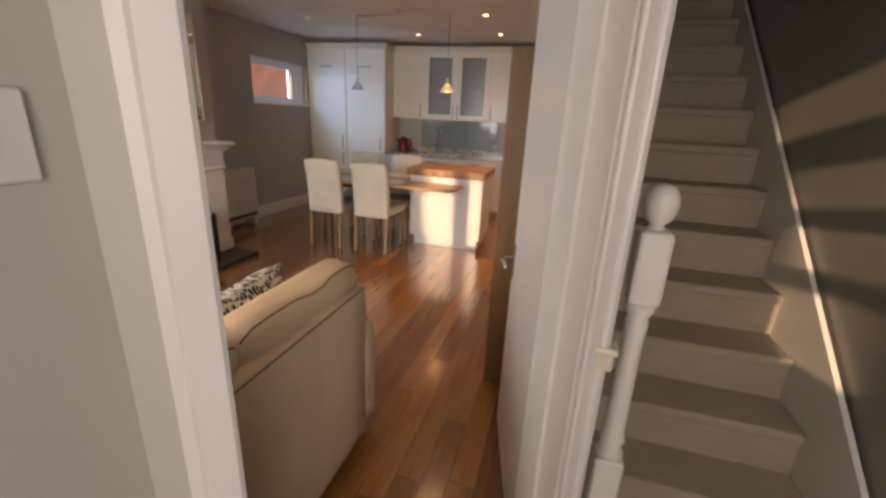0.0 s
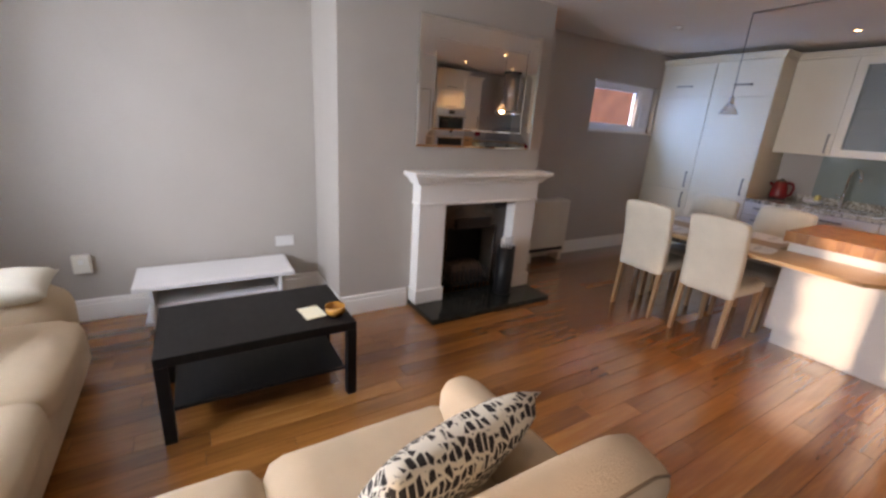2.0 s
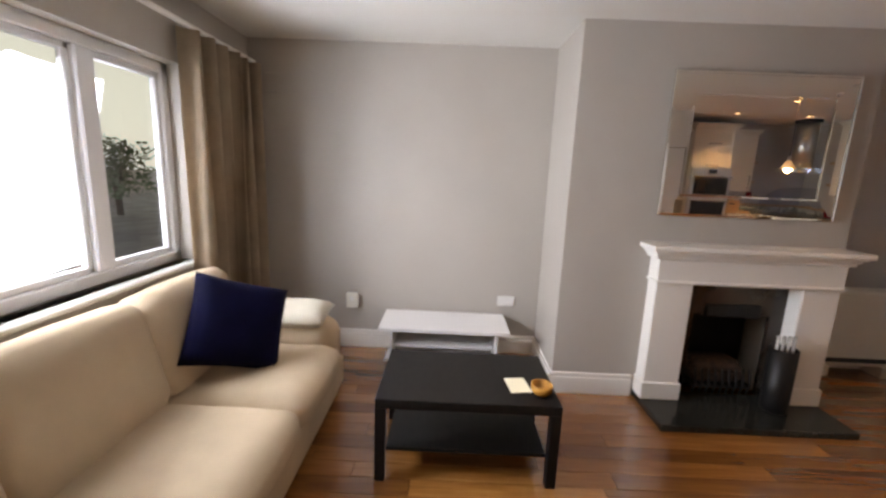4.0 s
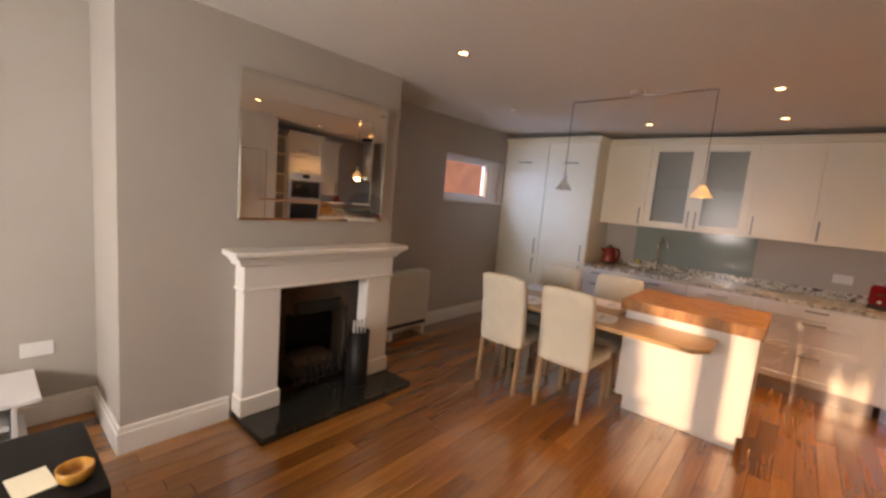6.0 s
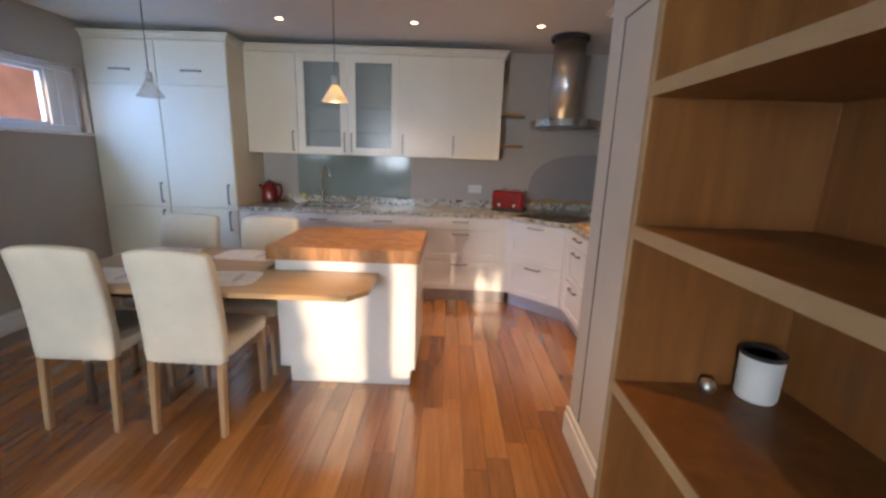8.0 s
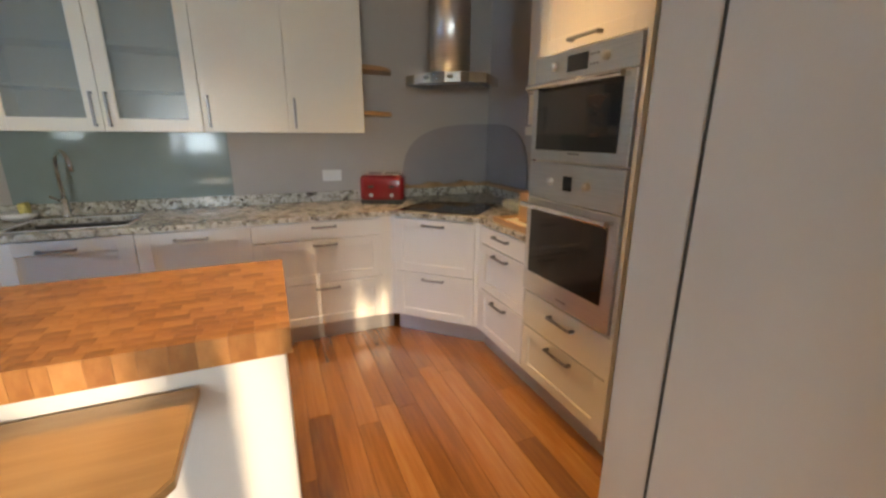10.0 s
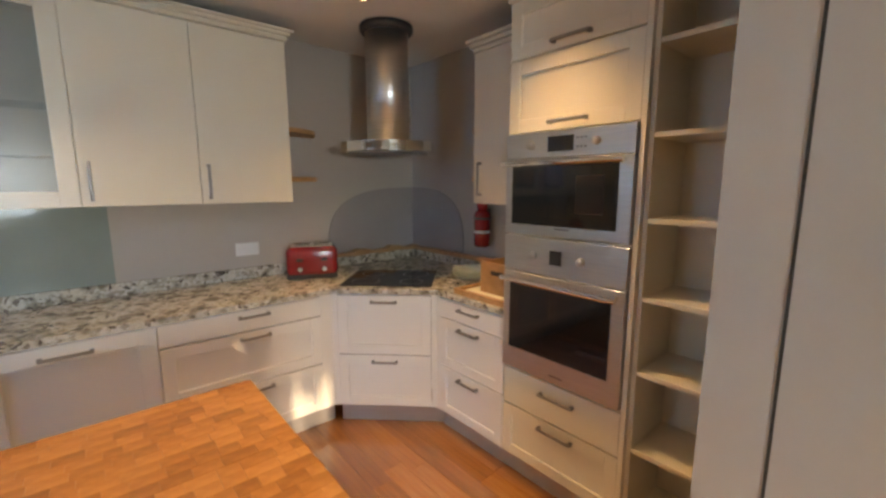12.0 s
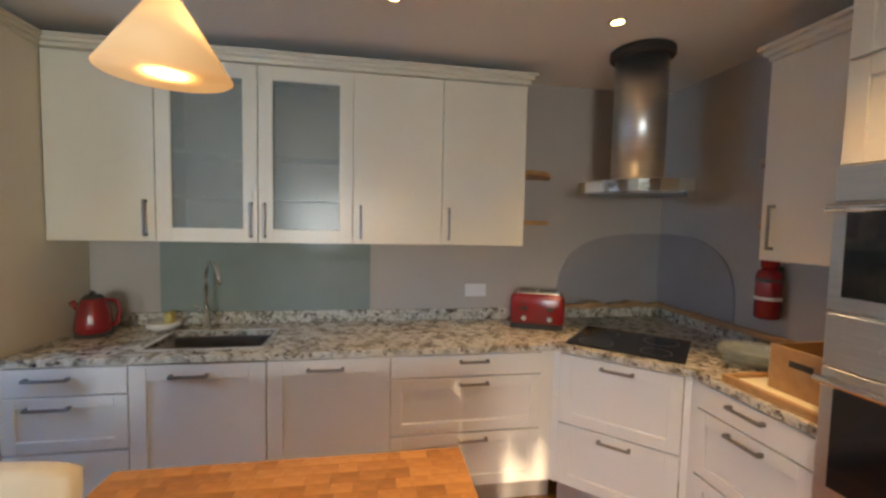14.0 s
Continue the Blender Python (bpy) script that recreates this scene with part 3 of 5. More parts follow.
# a box of leaves used as an unseen sun blocker
def hedge(x0, x1, y0, y1, h, leaves):
    t = thing("hedge", (x0 + x1) / 2, (y0 + y1) / 2, -0.35, "unseen leafy hedge added to block and shape the sun", "hedge")
    for k in range(5):
        hx = x0 + (k + 0.5) * (x1 - x0) / 5
        part("stem", tube([(hx, (y0 + y1) / 2, -0.35), (hx + 0.05, (y0 + y1) / 2, h * 0.8)], 0.04, 7), M_BARK, t)
    verts, faces = [], []
    for k in range(leaves):
        c = Vector((rnd.uniform(x0, x1), rnd.uniform(y0, y1), rnd.uniform(-0.3, h + 0.2 * math.sin(k))))
        u = Vector((rnd.gauss(0, 1), rnd.gauss(0, 1), rnd.gauss(0, 1))).normalized()
        v = u.orthogonal().normalized()
        s = rnd.uniform(0.07, 0.14)
        n0 = len(verts)
        verts += [c - u * s, c + v * s * 0.55, c + u * s, c - v * s * 0.55]
        faces.append((n0, n0 + 1, n0 + 2, n0 + 3))
    me = bpy.data.meshes.new("foliage")
    me.from_pydata(verts, [], faces)
    me.materials.append(M_LEAF)
    ob = new("foliage", me)
    ob.parent = t
    ob.matrix_parent_inverse = t.matrix_basis.inverted()
    tagged(ob, kind="stuff")


# added out of view: the tall one shades the left, the low one trims below
hedge(-6.6, -2.84, -7.0, -6.2, 3.6, 9000)
hedge(-2.84, -1.50, -7.0, -6.2, 1.82, 3500)

# ---- doorway and hall ----
hinge = JR + DN * 0.0
free = Vector((0.092, 2.126, 0))
dd = (free - hinge).normalized()
dn = Vector((dd.y, -dd.x, 0))
door = thing("door_1", hinge.x, hinge.y, 0, "white panelled interior door standing open", "door", kind="structure")
DM = Matrix.Translation(hinge) @ Matrix(((dd.x, dn.x, 0, 0), (dd.y, dn.y, 0, 0), (0, 0, 1, 0), (0, 0, 0, 1)))


def dbox(s0, s1, n0, n1, z0, z1, bevel=0.0):
    b = box(s0, s1, n0, n1, z0, z1, bevel)
    b.transform(DM)
    return b


part("leaf", dbox(0.005, 0.745, 0.0, 0.036, 0.008, 2.02, 0.003), M_TRIM, door)
for sgn in (-1, 1):
    n = 0.0 if sgn < 0 else 0.036
    b = dbox(0.665, 0.715, min(n, n + sgn * 0.008), max(n, n + sgn * 0.008), 0.80, 0.96, 0.004)
    plate = part("handle_plate", b, M_CHROME, door)
    b = tube([(0.69, n, 0.89), (0.69, n + sgn * 0.045, 0.89), (0.66, n + sgn * 0.055, 0.89), (0.58, n + sgn * 0.05, 0.885)], 0.009)
    b.transform(DM)
    part("lever", b, M_CHROME, plate, smooth=True)

sw = thing("light_switch", -0.24, 0.55, 1.39, "white plastic light switch on the hall wall", "light switch")
part("plate", box(-0.245, -0.236, 0.508, 0.596, 1.388, 1.474, 0.003), M_PLASTIC, sw)
part("rocker", box(-0.236, -0.230, 0.545, 0.562, 1.415, 1.445, 0.002), M_PLASTIC, sw)
structure("hall_floor", box(0.46, XR, 1.0, 1.80, -0.019, 0.0, bm=box(-0.245, XR, -1.2, 1.0, -0.019, 0.0)), M_CARPET, "brown hall carpet", "floor")
structure("hall_baseboard", diag(-0.15, -0.05, 0.131, 0.152, 0.0, 0.16, 0.004, bm=box(-0.245, -0.223, -1.2, 0.64, 0.0, 0.16, 0.004)), M_TRIM, "white hall skirting board", "skirting board")

stairs = thing("staircase", 0.85, 1.4, 0, "straight staircase with brown carpet and white strings", "stairs", kind="structure")
RISE, GOING, STEP0 = 0.198, 0.208, 1.71
for k in range(14):
    y0, z1 = STEP0 + k * GOING, (k + 1) * RISE
    if y0 > YS - 0.16:
        break
    bm = box(XS + 0.135, XR - 0.035, y0, min(y0 + GOING + 0.10, YS - 0.11), z1 - RISE, z1 - 0.012)
    box(XS + 0.135, XR - 0.035, y0 - 0.022, min(y0 + GOING + 0.02, YS - 0.11), z1 - 0.045, z1, 0.014, 3, bm=bm)
    part("carpeted_step", bm, M_CARPET, stairs)
for x0, x1 in ((XS + 0.102, XS + 0.134), (XR - 0.034, XR - 0.014)):
    bm = bmesh.new()
    slope = RISE / GOING if x0 < 0.6 else 0.85
    pts = [(STEP0 - 0.10, -0.0), (STEP0 - 0.10, 0.42), (YS - 0.12, 0.42 + (YS - 0.02 - STEP0) * slope), (YS - 0.12, 0.0)]
    va = [bm.verts.new((x0, y, z)) for y, z in pts]
    vb = [bm.verts.new((x1, y, z)) for y, z in pts]
    bm.faces.new(va)
    bm.faces.new(vb[::-1])
    for k in range(4):
        bm.faces.new((va[k], va[(k + 1) % 4], vb[(k + 1) % 4], vb[k]))
    bmesh.ops.recalc_face_normals(bm, faces=bm.faces[:])
    part("string_board", bm, M_TRIM, stairs)
dd_ = thing("dado_rail", 0.42, 1.31, 0.90, "short end of a cream moulded dado rail", "dado rail")
part("moulding", box(0.37, 0.445, 1.30, 1.345, 0.865, 0.93, 0.008, 2), M_CREAM, dd_)
part("lip", box(0.365, 0.452, 1.293, 1.345, 0.915, 0.935, 0.006, 2), M_CREAM, dd_)
NX, NY = 0.515, 1.476
newel = thing("newel_post", NX, NY, 0, "white turned newel post with a ball top", "newel post")
part("square_foot", box(NX - 0.043, NX + 0.043, NY - 0.043, NY + 0.043, 0, 0.474, 0.006), M_TRIM, newel)
part("turned_shaft", lathe([(0.038, 0.474), (0.042, 0.49), (0.029, 0.511), (0.038, 0.537), (0.031, 0.57), (0.028, 0.866), (0.032, 0.94), (0.027, 0.956), (0.040, 0.983), (0.040, 1.004)], (NX, NY, 0)), M_TRIM, newel, smooth=True)
part("square_block", box(NX - 0.043, NX + 0.043, NY - 0.043, NY + 0.043, 1.004, 1.21, 0.014, 2), M_TRIM, newel)
part("ball", lathe([(0.012, 1.21), (0.023, 1.214), (0.017, 1.226), (0.031, 1.237), (0.041, 1.258), (0.044, 1.281), (0.040, 1.304), (0.027, 1.325), (0.004, 1.332)], (NX, NY, 0)), M_TRIM, newel, smooth=True)

# ---- living room ----


def sofa_cushion(name, x0, x1, y0, y1, z0, z1, parent, tilt=None, r=0.07, puff=0.02):
    c = part(name, soft_box(x0, x1, y0, y1, z0, z1, r, puff, tilt), M_SOFA, parent, smooth=True)
    return c


def piping(points, parent):
    part("piping", tube(points, 0.0035, 6), M_PIPING, parent, "dark brown corded seam", smooth=True)


def about(axis, deg, p):
    return Matrix.Translation(p) @ Matrix.Rotation(radians(deg), 4, axis) @ Matrix.Translation(-Vector(p))


s = thing("sofa", -1.8, 0.0, 0, "beige chenille three-seat sofa under the front window", "sofa", "sofas")
part("base", soft_box(-2.98, -0.62, -0.46, 0.42, 0.07, 0.29, 0.03, 0.004), M_SOFA, s, smooth=True)
part("back_frame", soft_box(-2.98, -0.62, -0.49, -0.27, 0.07, 0.70, 0.07, 0.01), M_SOFA, s, smooth=True)
for k, x0 in enumerate((-2.74, -2.05, -1.36)):
    sofa_cushion("seat_cushion", x0, x0 + 0.685, -0.30, 0.47, 0.285, 0.46, s)
    c = sofa_cushion("back_cushion", x0, x0 + 0.685, -0.33, -0.10, 0.44, 0.93, s, about("X", 14, (0, -0.2, 0.45)))
    piping([Vector((x0 + 0.03, -0.36, 0.885)), Vector((x0 + 0.34, -0.365, 0.90)), Vector((x0 + 0.655, -0.36, 0.885))], c)
part("arm", soft_box(-2.99, -2.75, -0.46, 0.40, 0.07, 0.57, 0.09, 0.015), M_SOFA, s, smooth=True)
for fx in (-2.92, -0.70):
    for fy in (-0.40, 0.36):
        part("foot", lathe([(0.025, 0.0), (0.03, 0.075)], (fx, fy, 0), 12), M_LEG, s)

c = thing("scatter_cushion", -2.45, -0.02, 0.46, "navy blue velvet scatter cushion leaning on the sofa", "cushion", "scatter cushions")
m = Matrix.Translation((-2.36, 0.02, 0.715)) @ Matrix(((-0.66, -0.487, 0.559, 0), (0.66, -0.04, 0.748, 0), (-0.36, 0.868, 0.347, 0), (0, 0, 0, 1)))
part("cover", pillow(0.50, 0.46, 0.16, m), M_NAVY, c, smooth=True)
c = thing("arm_cushion", -2.84, 0.2, 0.6, "crumpled pale cloth lying on the sofa arm", "cushion")
part("cover", pillow(0.30, 0.46, 0.14, Matrix.Translation((-2.87, 0.12, 0.60)) @ Matrix.Rotation(radians(8), 4, "Y"), 0.4), surface("pale_cloth", (0.62, 0.56, 0.46), 0.9, vary=0.1), c, smooth=True)

s = thing("sofa", -0.9, 1.1, 0, "beige chenille two-seat sofa with its back to the doorway", "sofa", "sofas")
part("base", soft_box(-1.34, -0.465, 0.22, 1.86, 0.07, 0.29, 0.03, 0.004), M_SOFA, s, smooth=True)
part("back_frame", soft_box(-0.64, -0.458, 0.22, 1.76, 0.06, 0.785, 0.03, 0.004), M_SOFA, s, smooth=True)
for y0 in (0.42, 1.10):
    sofa_cushion("seat_cushion", -1.38, -0.64, y0, y0 + 0.68, 0.285, 0.47, s)
    lean = about("Y", 13, (-0.60, 0, 0.70))
    c = sofa_cushion("back_cushion", -0.69, -0.53, y0 - 0.01, y0 + 0.685, 0.46, 0.88, s, lean, 0.05, 0.015)
    ridge = {}
    for v in c.data.vertices:
        key = round((v.co.y - y0) / 0.0685)
        if key not in ridge or v.co.x + v.co.z > ridge[key].x + ridge[key].z:
            ridge[key] = v.co.copy()
    piping([ridge[k] for k in sorted(ridge)], c)
piping([Vector((-0.468, 0.26, 0.778)), Vector((-0.464, 1.0, 0.779)), Vector((-0.468, 1.74, 0.776))], s)
part("arm", soft_box(-1.33, -0.462, 1.70, 1.87, 0.07, 0.60, 0.07, 0.012), M_SOFA, s, smooth=True)
for fx in (-1.28, -0.52):
    for fy in (0.30, 1.78):
        part("foot", lathe([(0.025, 0.0), (0.03, 0.075)], (fx, fy, 0), 12), M_LEG, s)
c = thing("scatter_cushion", -0.9, 1.5, 0.48, "black and cream patterned scatter cushion on the sofa", "cushion", "scatter cushions")
m = Matrix.Translation((-0.92, 1.49, 0.64)) @ Matrix.Rotation(radians(10), 4, "Z") @ Matrix.Rotation(radians(-62), 4, "Y")
part("cover", pillow(0.42, 0.50, 0.16, m), M_PATTERN, c, smooth=True)
r = thing("folded_throw", -0.62, 1.0, 0.87, "dark navy folded cloth lying on the sofa back", "throw")
part("cloth", pillow(0.10, 0.16, 0.05, Matrix.Translation((-0.62, 0.965, 0.885)) @ Matrix.Rotation(radians(20), 4, "Z")), M_NAVY, r, smooth=True)

t = thing("coffee_table", -2.42, 1.23, 0, "black-brown laminate coffee table with a lower shelf", "coffee table")
TX0, TX1, TY0, TY1 = -2.71, -2.14, 0.78, 1.69
part("tabletop", box(TX0, TX1, TY0, TY1, 0.40, 0.45, 0.003), M_LACK, t)
part("lower_shelf", box(TX0 + 0.05, TX1 - 0.05, TY0 + 0.05, TY1 - 0.05, 0.14, 0.158), M_LACK, t)
for lx in (TX0, TX1 - 0.05):
    for ly in (TY0, TY1 - 0.05):
        part("leg", box(lx, lx + 0.05, ly, ly + 0.05, 0, 0.40, 0.002), M_LACK, t)
p = thing("note_paper", -2.30, 1.50, 0.45, "cream sheet of paper on the coffee table", "paper")
b = box(-0.075, 0.075, -0.055, 0.055, 0, 0.004)
b.transform(pose(-2.33, 1.50, 0.451, 0, 0, 8))
part("sheet", b, M_PAPER, p)
p = thing("candle_bowl", -2.26, 1.62, 0.45, "small amber glass bowl on the coffee table", "bowl")
part("bowl", lathe([(0.035, 0.0), (0.052, 0.02), (0.055, 0.055), (0.048, 0.055), (0.044, 0.02), (0.01, 0.012)], (-2.26, 1.61, 0.45)), M_COPPER, p, smooth=True)

t = thing("tv_bench", -3.45, 1.08, 0, "low white laminate television bench with open shelf", "tv bench")
BX0, BX1, BY0, BY1 = -3.69, -3.26, 0.60, 1.60
part("top", box(BX0, BX1, BY0, BY1, 0.335, 0.365, 0.003), M_WHITE, t)
part("bottom_panel", box(BX0, BX1 - 0.01, BY0 + 0.05, BY1 - 0.05, 0.09, 0.11), M_WHITE, t)
part("shelf", box(BX0, BX1 - 0.05, BY0 + 0.12, BY1 - 0.12, 0.20, 0.215), M_WHITE, t)
part("back_panel", box(BX0, BX0 + 0.012, BY0 + 0.05, BY1 - 0.05, 0.11, 0.335), M_WHITE, t)
for y0 in (BY0 + 0.09, BY1 - 0.11):
    part("side_panel", box(BX0, BX1 - 0.02, y0, y0 + 0.02, 0.0, 0.335, 0.002), M_WHITE, t)


def socket(x, y, z, axis, n=2, mat=M_PLASTIC):
    s = thing("wall_socket", x, y, z, "white double plug socket on the wall", "socket", "wall sockets")
    w = 0.073 if n == 2 else 0.043
    if axis == "x":
        part("plate", box(x, x + 0.010, y - w, y + w, z - 0.043, z + 0.043, 0.003), mat, s)
        for k in range(n):
            part("rocker", box(x + 0.010, x + 0.014, y - w / 2 + k * w - 0.008, y - w / 2 + k * w + 0.008, z + 0.008, z + 0.028), mat, s)
    else:
        part("plate", box(x - w, x + w, y - 0.010, y, z - 0.043, z + 0.043, 0.003), mat, s)
        for k in range(n):
            part("rocker", box(x - w / 2 + k * w - 0.008, x - w / 2 + k * w + 0.008, y - 0.014, y - 0.010, z + 0.008, z + 0.028), mat, s)


socket(XL, 1.62, 0.47, "x")
socket(XL, 0.31, 0.43, "x", 1)
ad = thing("plug_adapter", XL + 0.02, 0.31, 0.40, "cream plug-in adapter pushed into the wall socket", "adapter")
part("case", box(XL + 0.0145, XL + 0.058, 0.255, 0.355, 0.365, 0.495, 0.010, 2), M_HEATER, ad)
part("button", box(XL + 0.058, XL + 0.061, 0.29, 0.32, 0.435, 0.465, 0.001), M_PLASTIC, ad)
s = thing("wall_socket", XL, -0.25, 0.50, "flat blank white cover plate on the wall", "socket", "wall sockets")
part("plate", box(XL, XL + 0.008, -0.24, -0.11, 0.41, 0.50, 0.003), M_WALL, s)
v = thing("air_vent", XL, -0.22, 2.20, "painted louvred air vent high on the wall", "vent")
part("frame", box(XL, XL + 0.012, -0.39, -0.18, 2.10, 2.25, 0.004), M_WALL, v)
for k in range(5):
    part("slat", box(XL + 0.012, XL + 0.020, -0.37, -0.20, 2.115 + k * 0.027, 2.128 + k * 0.027), M_WALL, v)

cur = thing("curtain", -3.2, YF + 0.08, 0, "taupe cloth curtain hanging in folds beside the window", "curtain")
bm = bmesh.new()
cols = 90
rows = []
for zi in range(8):
    z = 0.03 + (2.28 - 0.03) * zi / 7
    rows.append([bm.verts.new((-3.62 + 0.84 * k / cols + 0.012 * math.sin(k * 0.9 + z), YF + 0.10 + (0.055 + 0.014 * math.sin(k * 0.19)) * math.sin(k * 0.40 + 0.25 * math.sin(z * 2)), z)) for k in range(cols + 1)])
for a, b in zip(rows, rows[1:]):
    for k in range(cols):
        bm.faces.new((a[k], a[k + 1], b[k + 1], b[k]))
bmesh.ops.solidify(bm, geom=bm.faces[:], thickness=0.004)
part("cloth", bm, M_CURTAIN, cur, smooth=True)
rail = thing("curtain_rail", -2.0, YF + 0.10, 2.29, "slim white curtain rail above the window", "curtain rail")
part("rail", box(-3.62, -0.5, YF + 0.09, YF + 0.115, 2.285, 2.31, 0.004), M_TRIM, rail)
for bx in (-3.5, -2.4, -1.2):
    part("bracket", box(bx, bx + 0.03, YF, YF + 0.10, 2.29, 2.32), M_TRIM, rail)

# fireplace
fp = thing("fireplace_surround", XB + 0.1, 3.1, 0.045, "white painted fireplace surround with a deep mantelshelf", "fireplace")
for y0, y1 in ((2.49, 2.735), (3.455, 3.70)):
    leg = part("jamb_pilaster", box(XB, XB + 0.12, y0, y1, 0.045, 0.90, 0.006), M_TRIM, fp)
    part("plinth_block", box(XB, XB + 0.135, y0 - 0.012, y1 + 0.012, 0.045, 0.17, 0.006), M_TRIM, leg)
part("frieze", box(XB, XB + 0.13, 2.485, 3.705, 0.885, 1.055, 0.005), M_TRIM, fp)
part("bead", box(XB, XB + 0.142, 2.475, 3.715, 0.875, 0.895, 0.006, 2), M_TRIM, fp)
for k, (d, z0, z1) in enumerate(((0.150, 1.04, 1.065), (0.168, 1.065, 1.085), (0.19, 1.085, 1.10))):
    part("cornice_moulding", box(XB, XB + d, 2.47 - (d - 0.13) * 0.8, 3.72 + (d - 0.13) * 0.8, z0, z1, 0.006, 2), M_TRIM, fp)
part("mantelshelf", box(XB, XB + 0.215, 2.40, 3.79, 1.10, 1.135, 0.008, 2), M_TRIM, fp)
h = thing("hearth", XB + 0.2, 3.1, 0, "polished black granite hearth slab on the floor", "hearth")
part("slab", box(XB, -2.665, 2.48, 3.71, 0.0, 0.045, 0.006, 2), M_HEARTH, h)
i = thing("fire_insert", XB - 0.1, 3.1, 0.045, "black cast-iron fire insert with grate inside the chimney", "fireplace insert")
bm = box(XB - 0.02, XB + 0.01, FY0, 2.83, 0.045, 0.885)
box(XB - 0.02, XB + 0.01, 3.36, FY1, 0.045, 0.885, bm=bm)
box(XB - 0.02, XB + 0.01, 2.83, 3.36, 0.64, 0.885, bm=bm)
part("tiled_panel", bm, M_FIREBACK, i)
part("hood_canopy", box(XB - 0.06, XB + 0.03, 2.90, 3.29, 0.62, 0.72, 0.02, 3), M_IRON, i)
part("fire_back", box(XB - 0.34, XB - 0.31, FY0 + 0.02, FY1 - 0.02, 0.045, 0.88), M_IRON, i)
for k in range(9):
    part("grate_bar", tube([(XB + 0.02, 2.90 + k * 0.048, 0.06), (XB + 0.045, 2.90 + k * 0.048, 0.13), (XB + 0.02, 2.90 + k * 0.048, 0.24)], 0.008, 6), M_IRON, i)
part("grate_rail", box(XB - 0.2, XB + 0.04, 2.88, 3.31, 0.10, 0.125, 0.006), M_IRON, i)
part("coal_bed", soft_box(XB - 0.24, XB + 0.005, 2.90, 3.28, 0.125, 0.25, 0.05, 0.03), surface("ash_and_coal", (0.05, 0.03, 0.022), 0.95, vary=0.6, scale=30, relief=0.8, relief_scale=45), i)
k_ = thing("fire_tool_stand", XB + 0.16, 3.40, 0.045, "tall black metal bin with fire tools", "fire tools")
part("bin", lathe([(0.075, 0.0), (0.08, 0.01), (0.08, 0.44), (0.074, 0.44), (0.07, 0.05)], (XB + 0.19, 3.35, 0.045), 20), M_IRON, k_, smooth=True)
for k in range(4):
    part("tool_handle", tube([(XB + 0.19, 3.30 + k * 0.034, 0.35), (XB + 0.19, 3.295 + k * 0.037, 0.57)], 0.010, 8), M_STEEL, k_, smooth=True)

mi = thing("wall_mirror", XB + 0.02, 3.05, 1.31, "large silvered wall mirror above the white mantelshelf", "mirror")
MY0, MY1, MZ0, MZ1, MX = 2.475, 3.625, 1.318, 2.222, XB + 0.035
part("backing", box(XB, XB + 0.02, MY0 + 0.01, MY1 - 0.01, MZ0 + 0.01, MZ1 - 0.01), M_DARK, mi)
bw = 0.13
part("centre_glass", box(XB + 0.02, MX, MY0 + bw, MY1 - bw, MZ0 + bw, MZ1 - bw), M_MIRROR, mi)
outer = [(MY0, MZ0), (MY1, MZ0), (MY1, MZ1), (MY0, MZ1)]
inner = [(MY0 + bw, MZ0 + bw), (MY1 - bw, MZ0 + bw), (MY1 - bw, MZ1 - bw), (MY0 + bw, MZ1 - bw)]
for k in range(4):
    bm = bmesh.new()
    o0, o1, i0, i1 = outer[k], outer[(k + 1) % 4], inner[k], inner[(k + 1) % 4]
    front = [bm.verts.new((XB + 0.034, *o0)), bm.verts.new((XB + 0.034, *o1)), bm.verts.new((MX + 0.002, *i1)), bm.verts.new((MX + 0.002, *i0))]
    back = [bm.verts.new((XB + 0.02, v.co.y, v.co.z)) for v in front]
    bm.faces.new(front)
    bm.faces.new(back[::-1])
    for q in range(4):
        bm.faces.new((front[q], front[(q + 1) % 4], back[(q + 1) % 4], back[q]))
    bmesh.ops.recalc_face_normals(bm, faces=bm.faces[:])
    part("border_strip", bm, M_MIRROR, mi)
    for (p0, p1), (q0, q1), xa, xb in (((i0, i1), (0.010, 0.0), MX + 0.0025, MX + 0.0055), ((o0, o1), (0.014, 0.0), XB + 0.0345, XB + 0.039)):
        bm = bmesh.new()
        cy, cz = (MY0 + MY1) / 2, (MZ0 + MZ1) / 2
        hy, hz = abs(p0[0] - cy), abs(p0[1] - cz)
        inset = [(cy + (p[0] - cy) * (1 - q0 / hy), cz + (p[1] - cz) * (1 - q0 / hz)) for p in (p0, p1)]
        fr = [bm.verts.new((xa, *p0)), bm.verts.new((xa, *p1)), bm.verts.new((xb, *inset[1])), bm.verts.new((xb, *inset[0]))]
        bk = [bm.verts.new((xa - 0.001, v.co.y, v.co.z)) for v in fr]
        bm.faces.new(fr)
        bm.faces.new(bk[::-1])
        for q in range(4):
            bm.faces.new((fr[q], fr[(q + 1) % 4], bk[(q + 1) % 4], bk[q]))
        bmesh.ops.recalc_face_normals(bm, faces=bm.faces[:])
        part("bevelled_edge", bm, M_MIRROR, mi)

ht = thing("storage_heater", XL + 0.1, 4.55, 0, "magnolia metal storage heater on small feet", "heater")
part("case", box(XL + 0.02, XL + 0.17, 4.18, 4.83, 0.09, 0.72, 0.012, 2), M_HEATER, ht)
part("top_grille", box(XL + 0.03, XL + 0.16, 4.21, 4.80, 0.72, 0.728), M_HEATER, ht)
part("lower_grille", box(XL + 0.17, XL + 0.174, 4.22, 4.79, 0.12, 0.16), M_GAP, ht)
